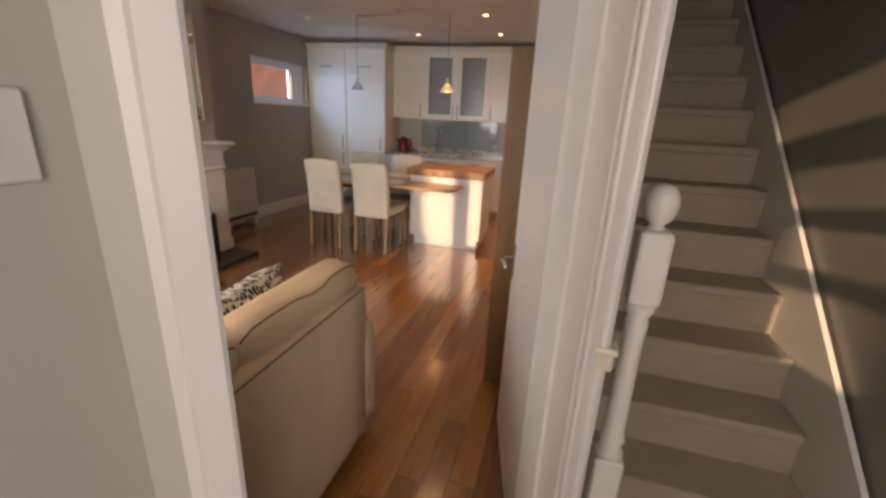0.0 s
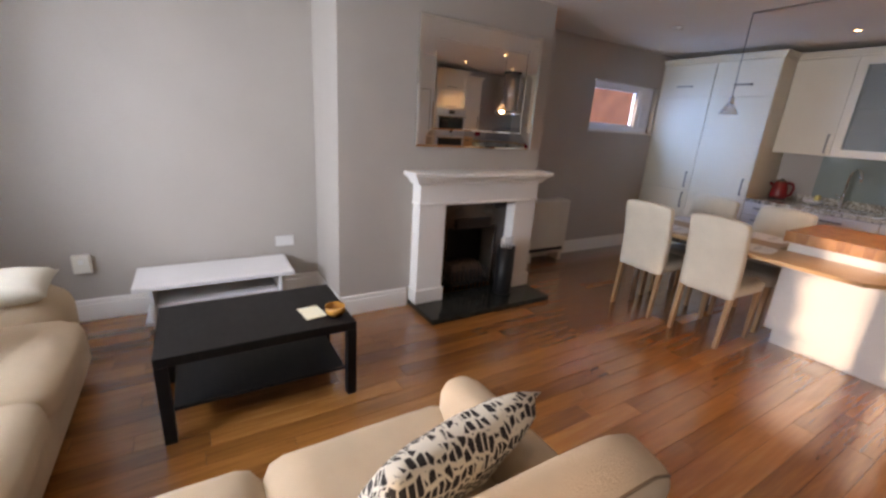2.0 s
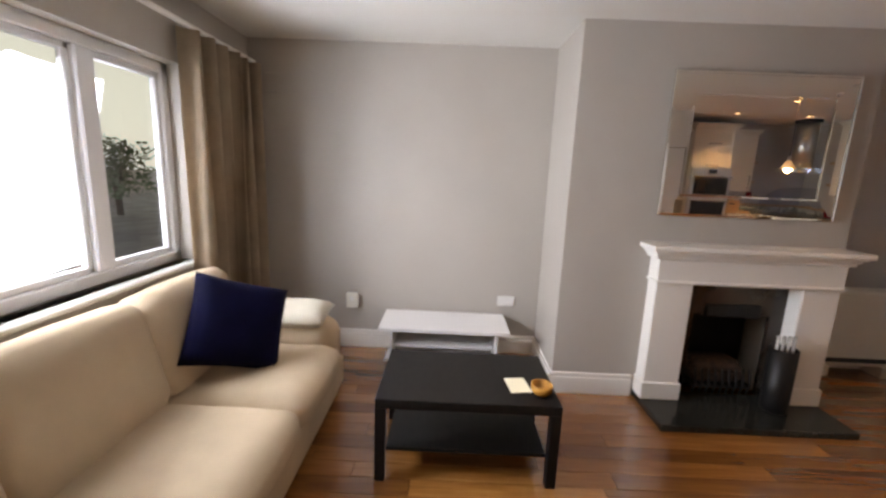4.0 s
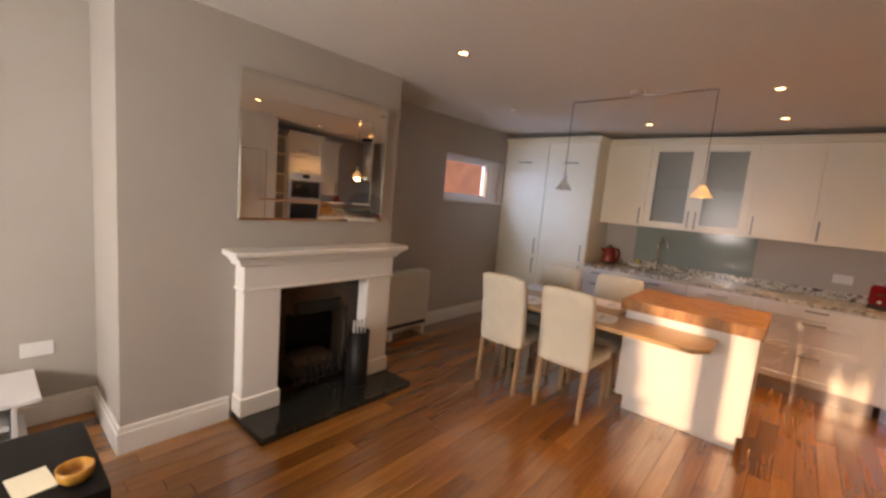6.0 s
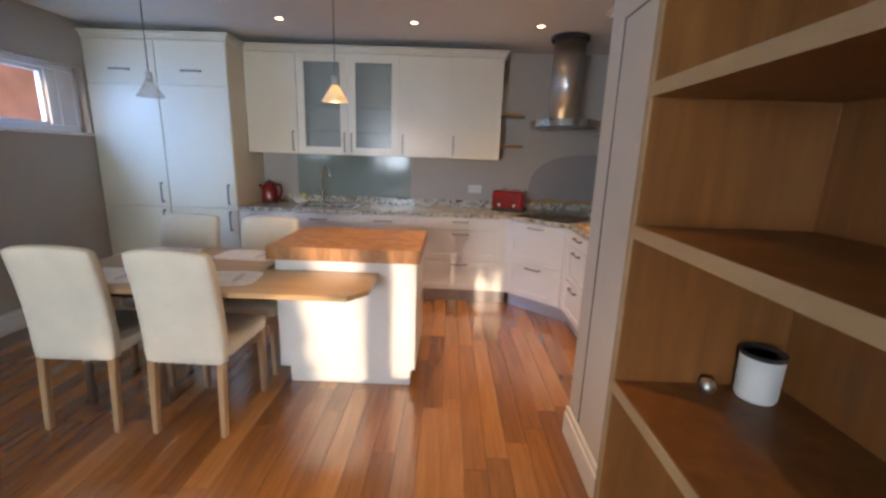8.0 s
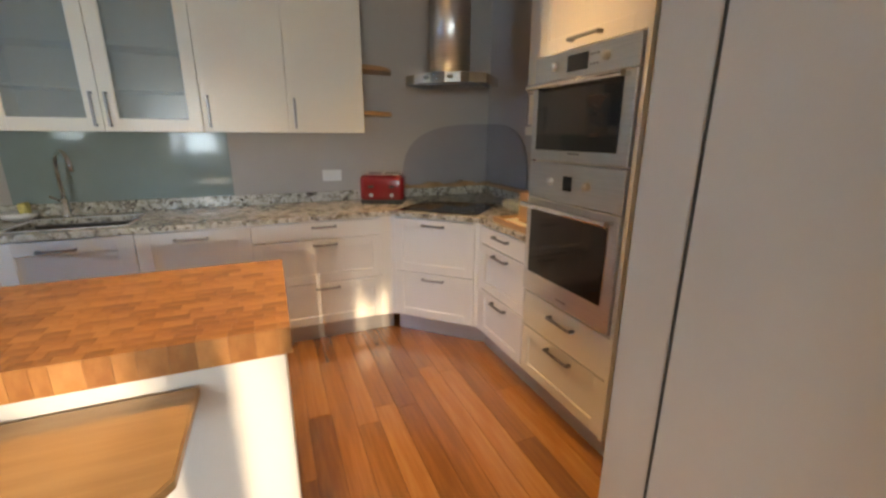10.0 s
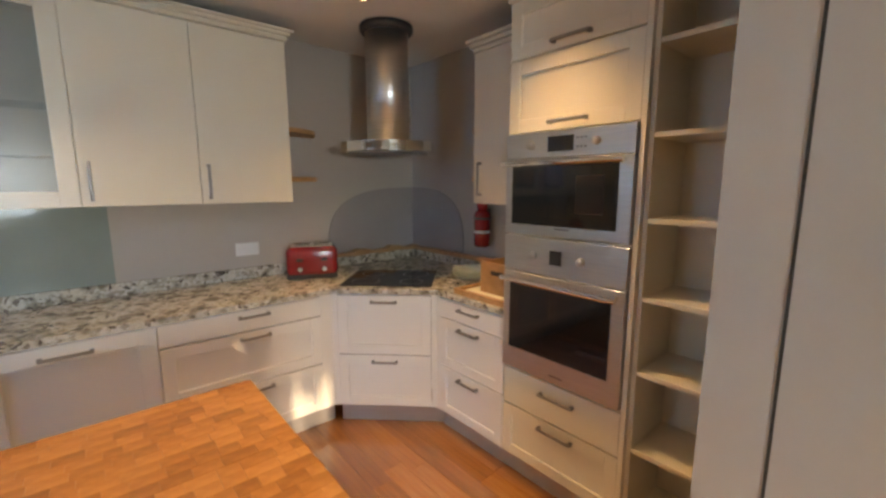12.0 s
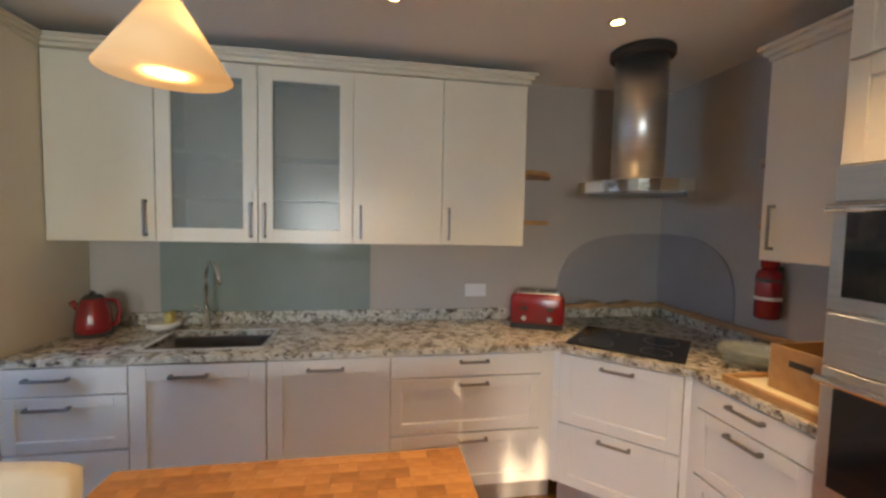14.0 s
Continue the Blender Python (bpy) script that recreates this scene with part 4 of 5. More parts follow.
for y0 in (4.24, 4.72):
    part("foot", box(XL + 0.02, XL + 0.19, y0, y0 + 0.05, 0.0, 0.09, 0.004), M_HEATER, ht)

# bookcase
bc = thing("bookcase", 0.16, 2.92, 0, "tall open waxed pine bookcase against the stair wall", "bookcase")
KX0, KX1, KY0, KY1, KZ = -0.031, XS - 0.004, 2.385, 3.205, 1.79
for y0 in (KY0, KY1 - 0.018):
    part("side_panel", box(KX0 + 0.004, KX1, y0, y0 + 0.018, 0, KZ), M_PINE_LIT if y0 == KY0 else M_PINE, bc)
    part("edge_strip", box(KX0, KX0 + 0.004, y0, y0 + 0.018, 0, KZ), M_PINE_EDGE, bc, "pale pine front edge")
part("back_panel", box(KX1 - 0.008, KX1, KY0 + 0.02, KY1 - 0.018, 0.06, KZ), M_PINE, bc)
for z in (0.10, 0.40, 0.71, 1.012, 1.328, 1.577, KZ):
    part("shelf", box(KX0 + 0.004, KX1 - 0.008, KY0 + 0.018, KY1 - 0.018, z - 0.024, z), M_PINE, bc)
    part("edge_strip", box(KX0, KX0 + 0.004, KY0 + 0.018, KY1 - 0.018, z - 0.024, z), M_PINE_EDGE, bc, "pale pine front edge")
part("plinth", box(KX0 + 0.02, KX0 + 0.038, KY0 + 0.02, KY1 - 0.02, 0, 0.076), M_PINE, bc)
p = thing("canister", 0.205, 3.143, 1.012, "white ceramic canister with dark rim on a shelf", "canister")
part("body", lathe([(0.032, 0), (0.035, 0.006), (0.036, 0.088), (0.032, 0.09), (0.030, 0.015)], (0.222, 3.145, 1.012)), M_PLASTIC, p, smooth=True)
part("rim", lathe([(0.037, 0.086), (0.038, 0.094), (0.032, 0.094), (0.031, 0.086)], (0.222, 3.145, 1.012)), M_DARK, p, smooth=True)
p = thing("small_knob", 0.14, 3.16, 1.012, "small metal knob lying on a shelf", "knob")
part("knob", lathe([(0.012, 0), (0.016, 0.008), (0.012, 0.022), (0.004, 0.026)], (0.14, 3.16, 1.012), 14), M_STEEL, p, smooth=True)
# cupboard door in the stair wall
dr = thing("cupboard_door", XS, 4.0, 0.17, "flush grey painted cupboard door under the stairs", "door")
part("leaf", box(XS - 0.006, XS, 3.50, 4.242, 0.17, 1.998, 0.004), M_WALL_LIFTED, dr)
part("gap_line", box(XS - 0.003, XS, 4.243, 4.250, 0.17, 2.005), M_GAP, dr)
part("gap_line", box(XS - 0.003, XS, 3.50, 4.243, 1.999, 2.005), M_GAP, dr)
part("knob", lathe([(0.006, 0.0), (0.008, 0.02), (0.022, 0.03), (0.024, 0.04), (0.016, 0.05), (0.002, 0.052)], (0, 0, 0), 18), M_CHROME, dr, smooth=True)
kn = dr.children[-1]
kn.data.transform(Matrix.Translation((XS - 0.006, 3.62, 0.98)) @ Matrix.Rotation(radians(-90), 4, "Y"))

# ---- kitchen ----
FY, CF, CT = 6.40, 6.375, 0.90                     # base fronts, counter edge, counter top
DL, DR = Vector((0.20, CF, 0)), Vector((0.665, 5.93, 0))   # slanted hob corner, along the counter's edge
DIAG = math.degrees(math.atan2(DR.y - DL.y, DR.x - DL.x))
DIAG_N = Vector((-(DR - DL).normalized().y, (DR - DL).normalized().x, 0))


def moved(bm, m):
    bm.transform(m)
    return bm


def bar_handle(m, x, z, length, upright, parent, material=M_HANDLE):
    """A flat bow handle on a front that faces local -y."""
    bm = bmesh.new()
    if upright:
        box(x - 0.007, x + 0.007, -0.052, -0.042, z, z + length, 0.003, bm=bm)
        for zz in (z, z + length - 0.014):
            box(x - 0.007, x + 0.007, -0.045, -0.020, zz, zz + 0.014, bm=bm)
    else:
        box(x - length / 2, x + length / 2, -0.052, -0.042, z - 0.007, z + 0.007, 0.003, bm=bm)
        for xx in (x - length / 2, x + length / 2 - 0.014):
            box(xx, xx + 0.014, -0.045, -0.020, z - 0.007, z + 0.007, bm=bm)
    part("handle", moved(bm, m), material, parent, "satin metal bow handle")


def front(name, m, x0, x1, z0, z1, parent, material, rail=0.065, handle=None, glass_pane=False):
    """A cabinet front 20 mm thick that faces local -y at y = 0, with a framed panel where rail is given."""
    g = 0.0018
    x0, x1, z0, z1 = x0 + g, x1 - g, z0 + g, z1 - g
    if rail:
        if not glass_pane:
            d = part(name, moved(box(x0 + rail, x1 - rail, -0.010, -0.001, z0 + rail, z1 - rail), m), material, parent)
            for a, b in ((x0, x0 + rail), (x1 - rail, x1)):
                part("stile", moved(box(a, b, -0.020, 0, z0, z1, 0.002), m), material, d)
            for a, b in ((z0, z0 + rail), (z1 - rail, z1)):
                part("rail", moved(box(x0 + rail, x1 - rail, -0.0198, 0, a, b, 0.002), m), material, d)
            if handle:
                bar_handle(m, handle[1], handle[2], handle[3], handle[0] == "v", d)
            return d
        bm = box(x0, x0 + rail, -0.020, 0, z0, z1, 0.002)
        box(x1 - rail, x1, -0.020, 0, z0, z1, 0.002, bm=bm)
        box(x0 + rail, x1 - rail, -0.0198, 0, z0, z0 + rail, 0.002, bm=bm)
        box(x0 + rail, x1 - rail, -0.0198, 0, z1 - rail, z1, 0.002, bm=bm)
        d = part(name, moved(bm, m), material, parent)
        if rail:
            part("pane", moved(box(x0 + rail, x1 - rail, -0.012, -0.008, z0 + rail, z1 - rail), m), M_FROST, d, "frosted grey-green glass")
    else:
        d = part(name, moved(box(x0, x1, -0.020, 0, z0, z1, 0.002), m), material, parent)
    if handle:
        kind, hx, hz, length = handle
        bar_handle(m, hx, hz, length, kind == "v", d)
    return d


def carcass(m, x0, x1, depth, z0, z1, parent, material):
    return part("body", moved(box(x0, x1, 0.001, depth, z0, z1), m), material, parent)


MB = pose(0, FY, 0)
# tall larder units
for x0, x1, hx in ((XL + 0.004, -3.075, -3.135), (-3.07, -2.422, -2.49)):
    u = thing("tall_cabinet", (x0 + x1) / 2, FY + 0.3, 0, "tall cream lacquered larder cabinet with closed doors", "cabinet", "tall cabinets")
    carcass(MB, x0, x1, 0.61, 0.12, 2.38, u, M_CREAM)
    front("lower_door", MB, x0, x1, 0.13, 0.875, u, M_CREAM, 0, ("v", hx, 0.66, 0.19))
    front("middle_door", MB, x0, x1, 0.885, 1.99, u, M_CREAM, 0, ("v", hx, 0.92, 0.19))
    front("top_door", MB, x0, x1, 1.995, 2.375, u, M_CREAM, 0, ("h", (x0 + x1) / 2, 2.12, 0.18))
    part("plinth", moved(box(x0, x1, 0.05, 0.065, 0, 0.12), MB), M_PLINTH, u)
cr = thing("cornice", -1.2, FY, 2.38, "cream moulded cornice along the cabinet tops", "cornice", kind="structure")
bm = bmesh.new()
for k, (d, z0, z1) in enumerate(((0.012, 2.38, 2.405), (0.028, 2.405, 2.425), (0.045, 2.425, 2.44))):
    box(XL + 0.003, -2.42 + d, FY - 0.02 - d, FY + 0.6, z0, z1, 0.004, bm=bm)
    box(-2.42 + d, 0.118 + d, 6.688 - d, YB - 0.003, z0, z1, 0.004, bm=bm)
part("moulding", bm, M_CREAM, cr)

# wall cabinets
MW = pose(0, 6.708, 0)
xs = [-2.418, -1.911, -1.404, -0.896, -0.389, 0.118]
for k in range(5):
    a, b = xs[k], xs[k + 1]
    lab = "cream wall cabinet with a frosted glass door" if k in (1, 2) else "cream wall cabinet with a plain closed door"
    u = thing("wall_cabinet", (a + b) / 2, 6.85, 1.42, lab, "cabinet", "wall cabinets")
    if k in (1, 2):
        for q in ((a, a + 0.018, 0.001, 0.30, 1.43, 2.38), (b - 0.018, b, 0.001, 0.30, 1.43, 2.38)):
            part("side_panel", moved(box(*q), MW), M_CREAM, u)
        for z in (1.43, 2.362):
            part("top_panel" if z > 2 else "bottom_panel", moved(box(a + 0.018, b - 0.018, 0.001, 0.30, z, z + 0.018), MW), M_CREAM, u)
        part("back_panel", moved(box(a + 0.018, b - 0.018, 0.292, 0.30, 1.448, 2.362), MW), M_CREAM, u)
        for z in (1.66, 1.90):
            part("shelf", moved(box(a + 0.018, b - 0.018, 0.03, 0.29, z, z + 0.016), MW), M_CREAM, u)
    else:
        carcass(MW, a, b, 0.31, 1.43, 2.38, u, M_CREAM)
    hx = {0: b - 0.045, 1: b - 0.035, 2: a + 0.035, 3: a + 0.04, 4: a + 0.04}[k]
    front("door", MW, a, b, 1.42, 2.375, u, M_CREAM, 0.075 if k in (1, 2) else 0, ("v", hx, 1.45, 0.19), k in (1, 2))

# base units along the back wall
u = thing("drawer_unit", -2.16, FY + 0.3, 0, "ivory base cabinet with three drawers", "cabinet", "base cabinets")
carcass(MB, -2.416, -1.90, 0.60, 0.13, 0.865, u, M_BASE)
for z0, z1 in ((0.732, 0.86), (0.465, 0.727), (0.135, 0.46)):
    front("drawer", MB, -2.416, -1.90, z0, z1, u, M_BASE, 0.0 if z1 - z0 < 0.2 else 0.055, ("h", -2.22, z1 - 0.05, 0.18))
u = thing("sink_unit", -1.6, FY + 0.3, 0, "ivory base cabinet with a tall framed door", "cabinet", "base cabinets")
carcass(MB, -1.898, -1.292, 0.60, 0.13, 0.66, u, M_BASE)
front("door", MB, -1.898, -1.292, 0.135, 0.86, u, M_BASE, 0.075, ("h", -1.635, 0.805, 0.17))
u = thing("dishwasher_unit", -0.99, FY + 0.3, 0, "ivory integrated appliance front below the worktop", "cabinet", "base cabinets")
carcass(MB, -1.290, -0.690, 0.60, 0.13, 0.865, u, M_BASE)
front("door", MB, -1.290, -0.690, 0.135, 0.86, u, M_BASE, 0.075, ("h", -1.01, 0.81, 0.18))
u = thing("drawer_unit", -0.25, FY + 0.3, 0, "wide ivory base cabinet with three drawers", "cabinet", "base cabinets")
carcass(MB, -0.688, 0.13, 0.60, 0.13, 0.865, u, M_BASE)
for z0, z1 in ((0.745, 0.86), (0.44, 0.74), (0.135, 0.435)):
    front("drawer", MB, -0.688, 0.13, z0, z1, u, M_BASE, 0.0 if z1 - z0 < 0.2 else 0.06, ("h", -0.25, z1 - 0.035, 0.16))
part("filler", moved(box(0.13, 0.215, -0.012, 0.05, 0.13, 0.865), MB), M_BASE, u)
# slanted hob unit
MD = Matrix.Translation(DL + DIAG_N * 0.025) @ pose(0, 0, 0, 0, 0, DIAG)
DLEN = (DR - DL).length
u = thing("hob_unit", 0.55, 6.25, 0, "ivory corner base cabinet with two deep drawers", "cabinet", "base cabinets")
carcass(MD, 0.05, DLEN - 0.05, 0.5, 0.13, 0.86, u, M_BASE)
for q in (-0.012, DLEN - 0.028):
    part("filler", moved(box(q, q + 0.04, -0.012, 0.06, 0.13, 0.865), MD), M_BASE, u)
for z0, z1 in ((0.48, 0.86), (0.135, 0.475)):
    front("drawer", MD, 0.030, DLEN - 0.030, z0, z1, u, M_BASE, 0.06, ("h", DLEN / 2, z1 - 0.04, 0.16))
# right-hand units
MR = pose(0.69, 0, 0, 0, 0, -90)
u = thing("drawer_unit", 0.95, 5.65, 0, "ivory base cabinet with three drawers beside the oven", "cabinet", "base cabinets")
carcass(MR, -5.90, -5.395, 0.6, 0.13, 0.865, u, M_BASE)
part("filler", box(0.675, 0.76, 5.90, 5.955, 0.13, 0.865), M_BASE, u)
for z0, z1 in ((0.745, 0.86), (0.44, 0.74), (0.135, 0.435)):
    front("drawer", MR, -5.90, -5.395, z0, z1, u, M_BASE, 0.0 if z1 - z0 < 0.2 else 0.055, ("h", -5.65, z1 - 0.04, 0.16))
OY0, OY1 = 4.75, 5.39
u = thing("oven_tower", 0.99, 5.07, 0, "tall cream cabinet that houses two built-in ovens", "cabinet", "tall cabinets")
carcass(MR, -OY1, -OY0, 0.6, 0.13, 2.33, u, M_CREAM)
part("side_stile", moved(box(-OY0 - 0.02, -OY0, -0.022, 0.0, 0.13, 2.33), MR), M_CREAM, u)
mid = -(OY0 + OY1) / 2
for z0, z1, hz in ((1.755, 2.075, 1.79), (2.08, 2.33, 2.115)):
    front("flap_door", MR, -OY1, -OY0 - 0.02, z0, z1, u, M_CREAM, 0.06, ("h", mid, hz, 0.18))
for z0, z1, hz in ((0.415, 0.61, 0.545), (0.135, 0.41, 0.37)):
    front("drawer", MR, -OY1, -OY0 - 0.02, z0, z1, u, M_CREAM, 0.055 if z1 < 0.5 else 0, ("h", mid, hz, 0.18))
bm = bmesh.new()
for d, z0, z1 in ((0.01, 2.33, 2.355), (0.03, 2.355, 2.38), (0.05, 2.38, 2.40)):
    box(0.67 - d, 1.29, OY0 - 0.0, OY1 + d, z0, z1, 0.004, bm=bm)
part("cornice", bm, M_CREAM, u)


def oven(name, z0, z1, label, panel, handle_z, glass0, glass1, knobs):
    o = thing(name, 0.67, 5.08, z0, label, "oven", "built-in ovens")
    x0, x1 = -OY1 + 0.004, -OY0 - 0.024
    body = part("front_panel", moved(box(x0, x1, -0.038, 0.05, z0 + 0.003, z1 - panel - 0.003, 0.004), MR), M_STEEL, o)
    ctl = part("control_panel", moved(box(x0, x1, -0.036, 0.05, z1 - panel, z1 - 0.003, 0.003), MR), M_STEEL, o)
    part("door_glass", moved(box(x0 + 0.042, x1 - 0.056, -0.042, -0.0385, glass0, glass1, 0.001), MR), M_BLACK, body, "dark reflecting glass")
    cz = z1 - panel / 2
    wide = (-0.085, 0.04) if z0 > 1 else (-0.055, 0.005)
    part("display", moved(box(mid + wide[0], mid + wide[1], -0.039, -0.036, cz - 0.032, cz + 0.032), MR), M_BLACK, ctl)
    if z0 > 1:
        part("inner_window", moved(box(mid + 0.06, x1 - 0.11, -0.0426, -0.042, glass0 + 0.06, glass1 - 0.07), MR), M_FIREBACK, body, "dim see-through part of the glass")
        for bx in range(3):
            for bz in (-0.018, 0.018):
                part("button", moved(box(mid + 0.052 + bx * 0.018, mid + 0.062 + bx * 0.018, -0.0385, -0.036, cz + bz - 0.004, cz + bz + 0.004), MR), M_HANDLE, ctl)
    for kx in knobs:
        b = lathe([(0.017, 0), (0.016, 0.018), (0.011, 0.023)], (0, 0, 0), 18)
        part("knob", moved(moved(b, Matrix.Rotation(radians(90), 4, "X")), MR @ Matrix.Translation((kx, -0.036, cz))), M_STEEL, ctl, smooth=True)
    bm = tube([(x0 + 0.02, -0.085, handle_z), (x1 - 0.02, -0.085, handle_z)], 0.013, 12)
    for hx in (x0 + 0.04, x1 - 0.04):
        box(hx - 0.01, hx + 0.01, -0.085, -0.038, handle_z - 0.008, handle_z + 0.008, bm=bm)
    part("handle", moved(bm, MR), M_CHROME, body, "polished tubular handle", smooth=False)
    part("badge_bar", moved(box(mid - 0.035, mid + 0.035, -0.0395, -0.038, z0 + 0.035, z0 + 0.043), MR), M_HANDLE, body)


oven("compact_oven", 1.295, 1.752, "stainless compact oven with black glass door", 0.112, 1.618, 1.345, 1.632, (mid - 0.17, mid + 0.14))
oven("oven", 0.622, 1.292, "stainless steel built-in oven with dark glass door", 0.172, 1.085, 0.735, 1.085, (mid - 0.14, mid + 0.10))

s = thing("open_shelf_unit", 0.95, 4.62, 0, "narrow cream open shelf tower beside the ovens", "shelf")
SX0, SX1, SA, SB = 0.69, 1.29, 4.46, 4.748
part("side_panel", box(SX0, SX1, SB - 0.018, SB, 0.13, 2.30), M_CREAM, s)
part("side_panel", box(SX0 + 0.05, SX1, SA, SA + 0.018, 0.13, 2.30), M_CREAM, s)
part("back_panel", box(SX0 + 0.30, SX0 + 0.315, SA + 0.018, SB - 0.018, 0.13, 2.30), M_CREAM, s)
for z in (0.15, 0.47, 0.80, 1.10, 1.40, 1.71, 2.03, 2.30):
    part("shelf", box(SX0 + 0.004, SX0 + 0.30, SA + 0.018, SB - 0.018, z - 0.018, z), M_CREAM, s)

u = thing("wall_cabinet", 1.13, 5.65, 1.41, "narrow cream wall cabinet beside the oven tower", "cabinet", "wall cabinets")
MRW = pose(0.984, 0, 0, 0, 0, -90)
carcass(MRW, -5.92, -5.394, 0.315, 1.42, 2.30, u, M_CREAM)
front("door", MRW, -5.92, -5.394, 1.41, 2.30, u, M_CREAM, 0, ("v", -5.86, 1.46, 0.20))
bm = bmesh.new()
for d, z0, z1 in ((0.008, 2.30, 2.325), (0.025, 2.325, 2.35), (0.04, 2.35, 2.37)):
    box(0.964 - d, 1.298, 5.392 + 0.05, 5.92 + d, z0, z1, 0.004, bm=bm)
part("cornice", bm, M_CREAM, u)
# plinths
bm = box(-2.42, 0.225, FY + 0.05, FY + 0.065, 0.0, 0.13)
structure("plinth_back", bm, M_PLINTH, "grey metallic kick board under the cabinets", "plinth")
bm = moved(box(0.02, DLEN + 0.05, 0.045, 0.06, 0, 0.13), MD)
structure("plinth_corner", bm, M_PLINTH, "grey metallic kick board under the hob corner", "plinth")
structure("plinth_right", box(0.735, 0.75, SA, 5.93, 0.0, 0.13), M_PLINTH, "grey metallic kick board under the ovens", "plinth")

# worktop with a sink cut-out
w = thing("worktop", -0.6, 6.7, 0.865, "polished speckled granite worktop along the kitchen", "worktop")
KX = (-1.90, -1.33, 6.48, 6.85)      # sink opening
bm = slab([(-2.418, CF), (KX[0], CF), (KX[0], YB - 0.002), (-2.418, YB - 0.002)], 0.867, CT)
for pts in ([(KX[0], CF), (KX[1], CF), (KX[1], KX[2]), (KX[0], KX[2])], [(KX[0], KX[3]), (KX[1], KX[3]), (KX[1], YB - 0.002), (KX[0], YB - 0.002)],
            [(KX[1], CF), (DL.x, CF), (DR.x, DR.y), (DR.x, OY1 + 0.003), (XR - 0.002, OY1 + 0.003), (XR - 0.002, YB - 0.002), (KX[1], YB - 0.002)]):
    part("slab", slab(pts, 0.867, CT), M_GRANITE, w)
part("slab", bm, M_GRANITE, w)
bm = box(-2.416, XR - 0.02, YB - 0.020, YB - 0.002, CT, CT + 0.075, 0.003)
box(XR - 0.022, XR - 0.002, OY1 + 0.004, YB - 0.02, CT, CT + 0.075, 0.003, bm=bm)
part("upstand", bm, M_GRANITE, w)

s = thing("kitchen_sink", -1.6, 6.67, 0.70, "stainless steel bowl sink sunk into the granite", "sink")
x0, x1, y0, y1 = KX
bm = box(x0 - 0.002, x1 + 0.002, y0 - 0.002, y1 + 0.002, 0.70, 0.706)
for q in ((x0 - 0.008, x0, y0 - 0.008, y1 + 0.008), (x1, x1 + 0.008, y0 - 0.008, y1 + 0.008), (x0, x1, y0 - 0.008, y0), (x0, x1, y1, y1 + 0.008)):
    box(*q, 0.70, 0.866, bm=bm)
part("bowl", bm, M_BOWL, s)
bm = bmesh.new()
for q in ((x0 - 0.006, x0 + 0.012, y0 - 0.006, y1 + 0.006), (x1 - 0.012, x1 + 0.006, y0 - 0.006, y1 + 0.006), (x0 + 0.012, x1 - 0.012, y0 - 0.006, y0 + 0.012), (x0 + 0.012, x1 - 0.012, y1 - 0.012, y1 + 0.006)):
    box(*q, CT, CT + 0.003, bm=bm)
part("rim", bm, M_STEEL, s)
t = thing("kitchen_tap", -1.62, 6.91, CT, "tall swan-neck chrome mixer tap behind the sink", "tap")
part("base", lathe([(0.028, 0), (0.026, 0.02), (0.02, 0.025), (0.02, 0.12)], (-1.74, 6.88, CT), 18), M_CHROME, t, smooth=True)
pts = [(-1.74, 6.88, CT + 0.10), (-1.74, 6.88, CT + 0.30)] + [(-1.74 + 0.08 - 0.08 * math.cos(a), 6.88 - 0.13 * (1 - math.cos(a)), CT + 0.30 + 0.11 * math.sin(a)) for a in [k * 0.35 for k in range(1, 10)]]
part("spout", tube(pts, 0.012, 12), M_CHROME, t, smooth=True)
part("lever", tube([(-1.74, 6.88, CT + 0.09), (-1.80, 6.86, CT + 0.14)], 0.007, 8), M_CHROME, t, smooth=True)
d = thing("soap_dish", -1.86, 6.9, CT, "white dish holding a yellow sponge by the sink", "dish")
part("dish", lathe([(0.05, 0), (0.085, 0.02), (0.09, 0.045), (0.08, 0.045), (0.05, 0.012)], (-1.98, 6.90, CT), 20), M_PLASTIC, d, smooth=True)
part("sponge", box(-1.97, -1.93, 6.87, 6.94, CT + 0.03, CT + 0.10, 0.008), surface("yellow_sponge", (0.62, 0.55, 0.22), 0.9, vary=0.2, scale=30), d)

k = thing("kettle", -2.22, 6.82, CT, "glossy red electric kettle on the worktop", "kettle")
KC = (-2.28, 6.80, CT)
part("base", lathe([(0.085, 0), (0.085, 0.018), (0.07, 0.022)], KC), M_DARK, k, smooth=True)
part("body", lathe([(0.086, 0.022), (0.088, 0.05), (0.075, 0.14), (0.06, 0.19), (0.05, 0.205)], KC, 28), M_RED, k, smooth=True)
part("lid", lathe([(0.05, 0.205), (0.035, 0.222), (0.012, 0.226), (0.012, 0.24), (0.004, 0.244)], KC), M_DARK, k, smooth=True)
part("handle", tube([(-2.22, 6.80, CT + 0.195), (-2.165, 6.80, CT + 0.19), (-2.15, 6.80, CT + 0.14), (-2.165, 6.80, CT + 0.07), (-2.195, 6.80, CT + 0.05)], 0.012, 10), M_RED, k, smooth=True)
part("spout", tube([(-2.345, 6.80, CT + 0.14), (-2.385, 6.80, CT + 0.185)], 0.016, 10), M_RED, k, smooth=True)

t = thing("toaster", 0.24, 6.72, CT, "glossy red four-slot toaster on the worktop", "toaster")
TM = pose(0.27, 6.80, CT, 0, 0, -24) @ Matrix.Scale(1.12, 4)
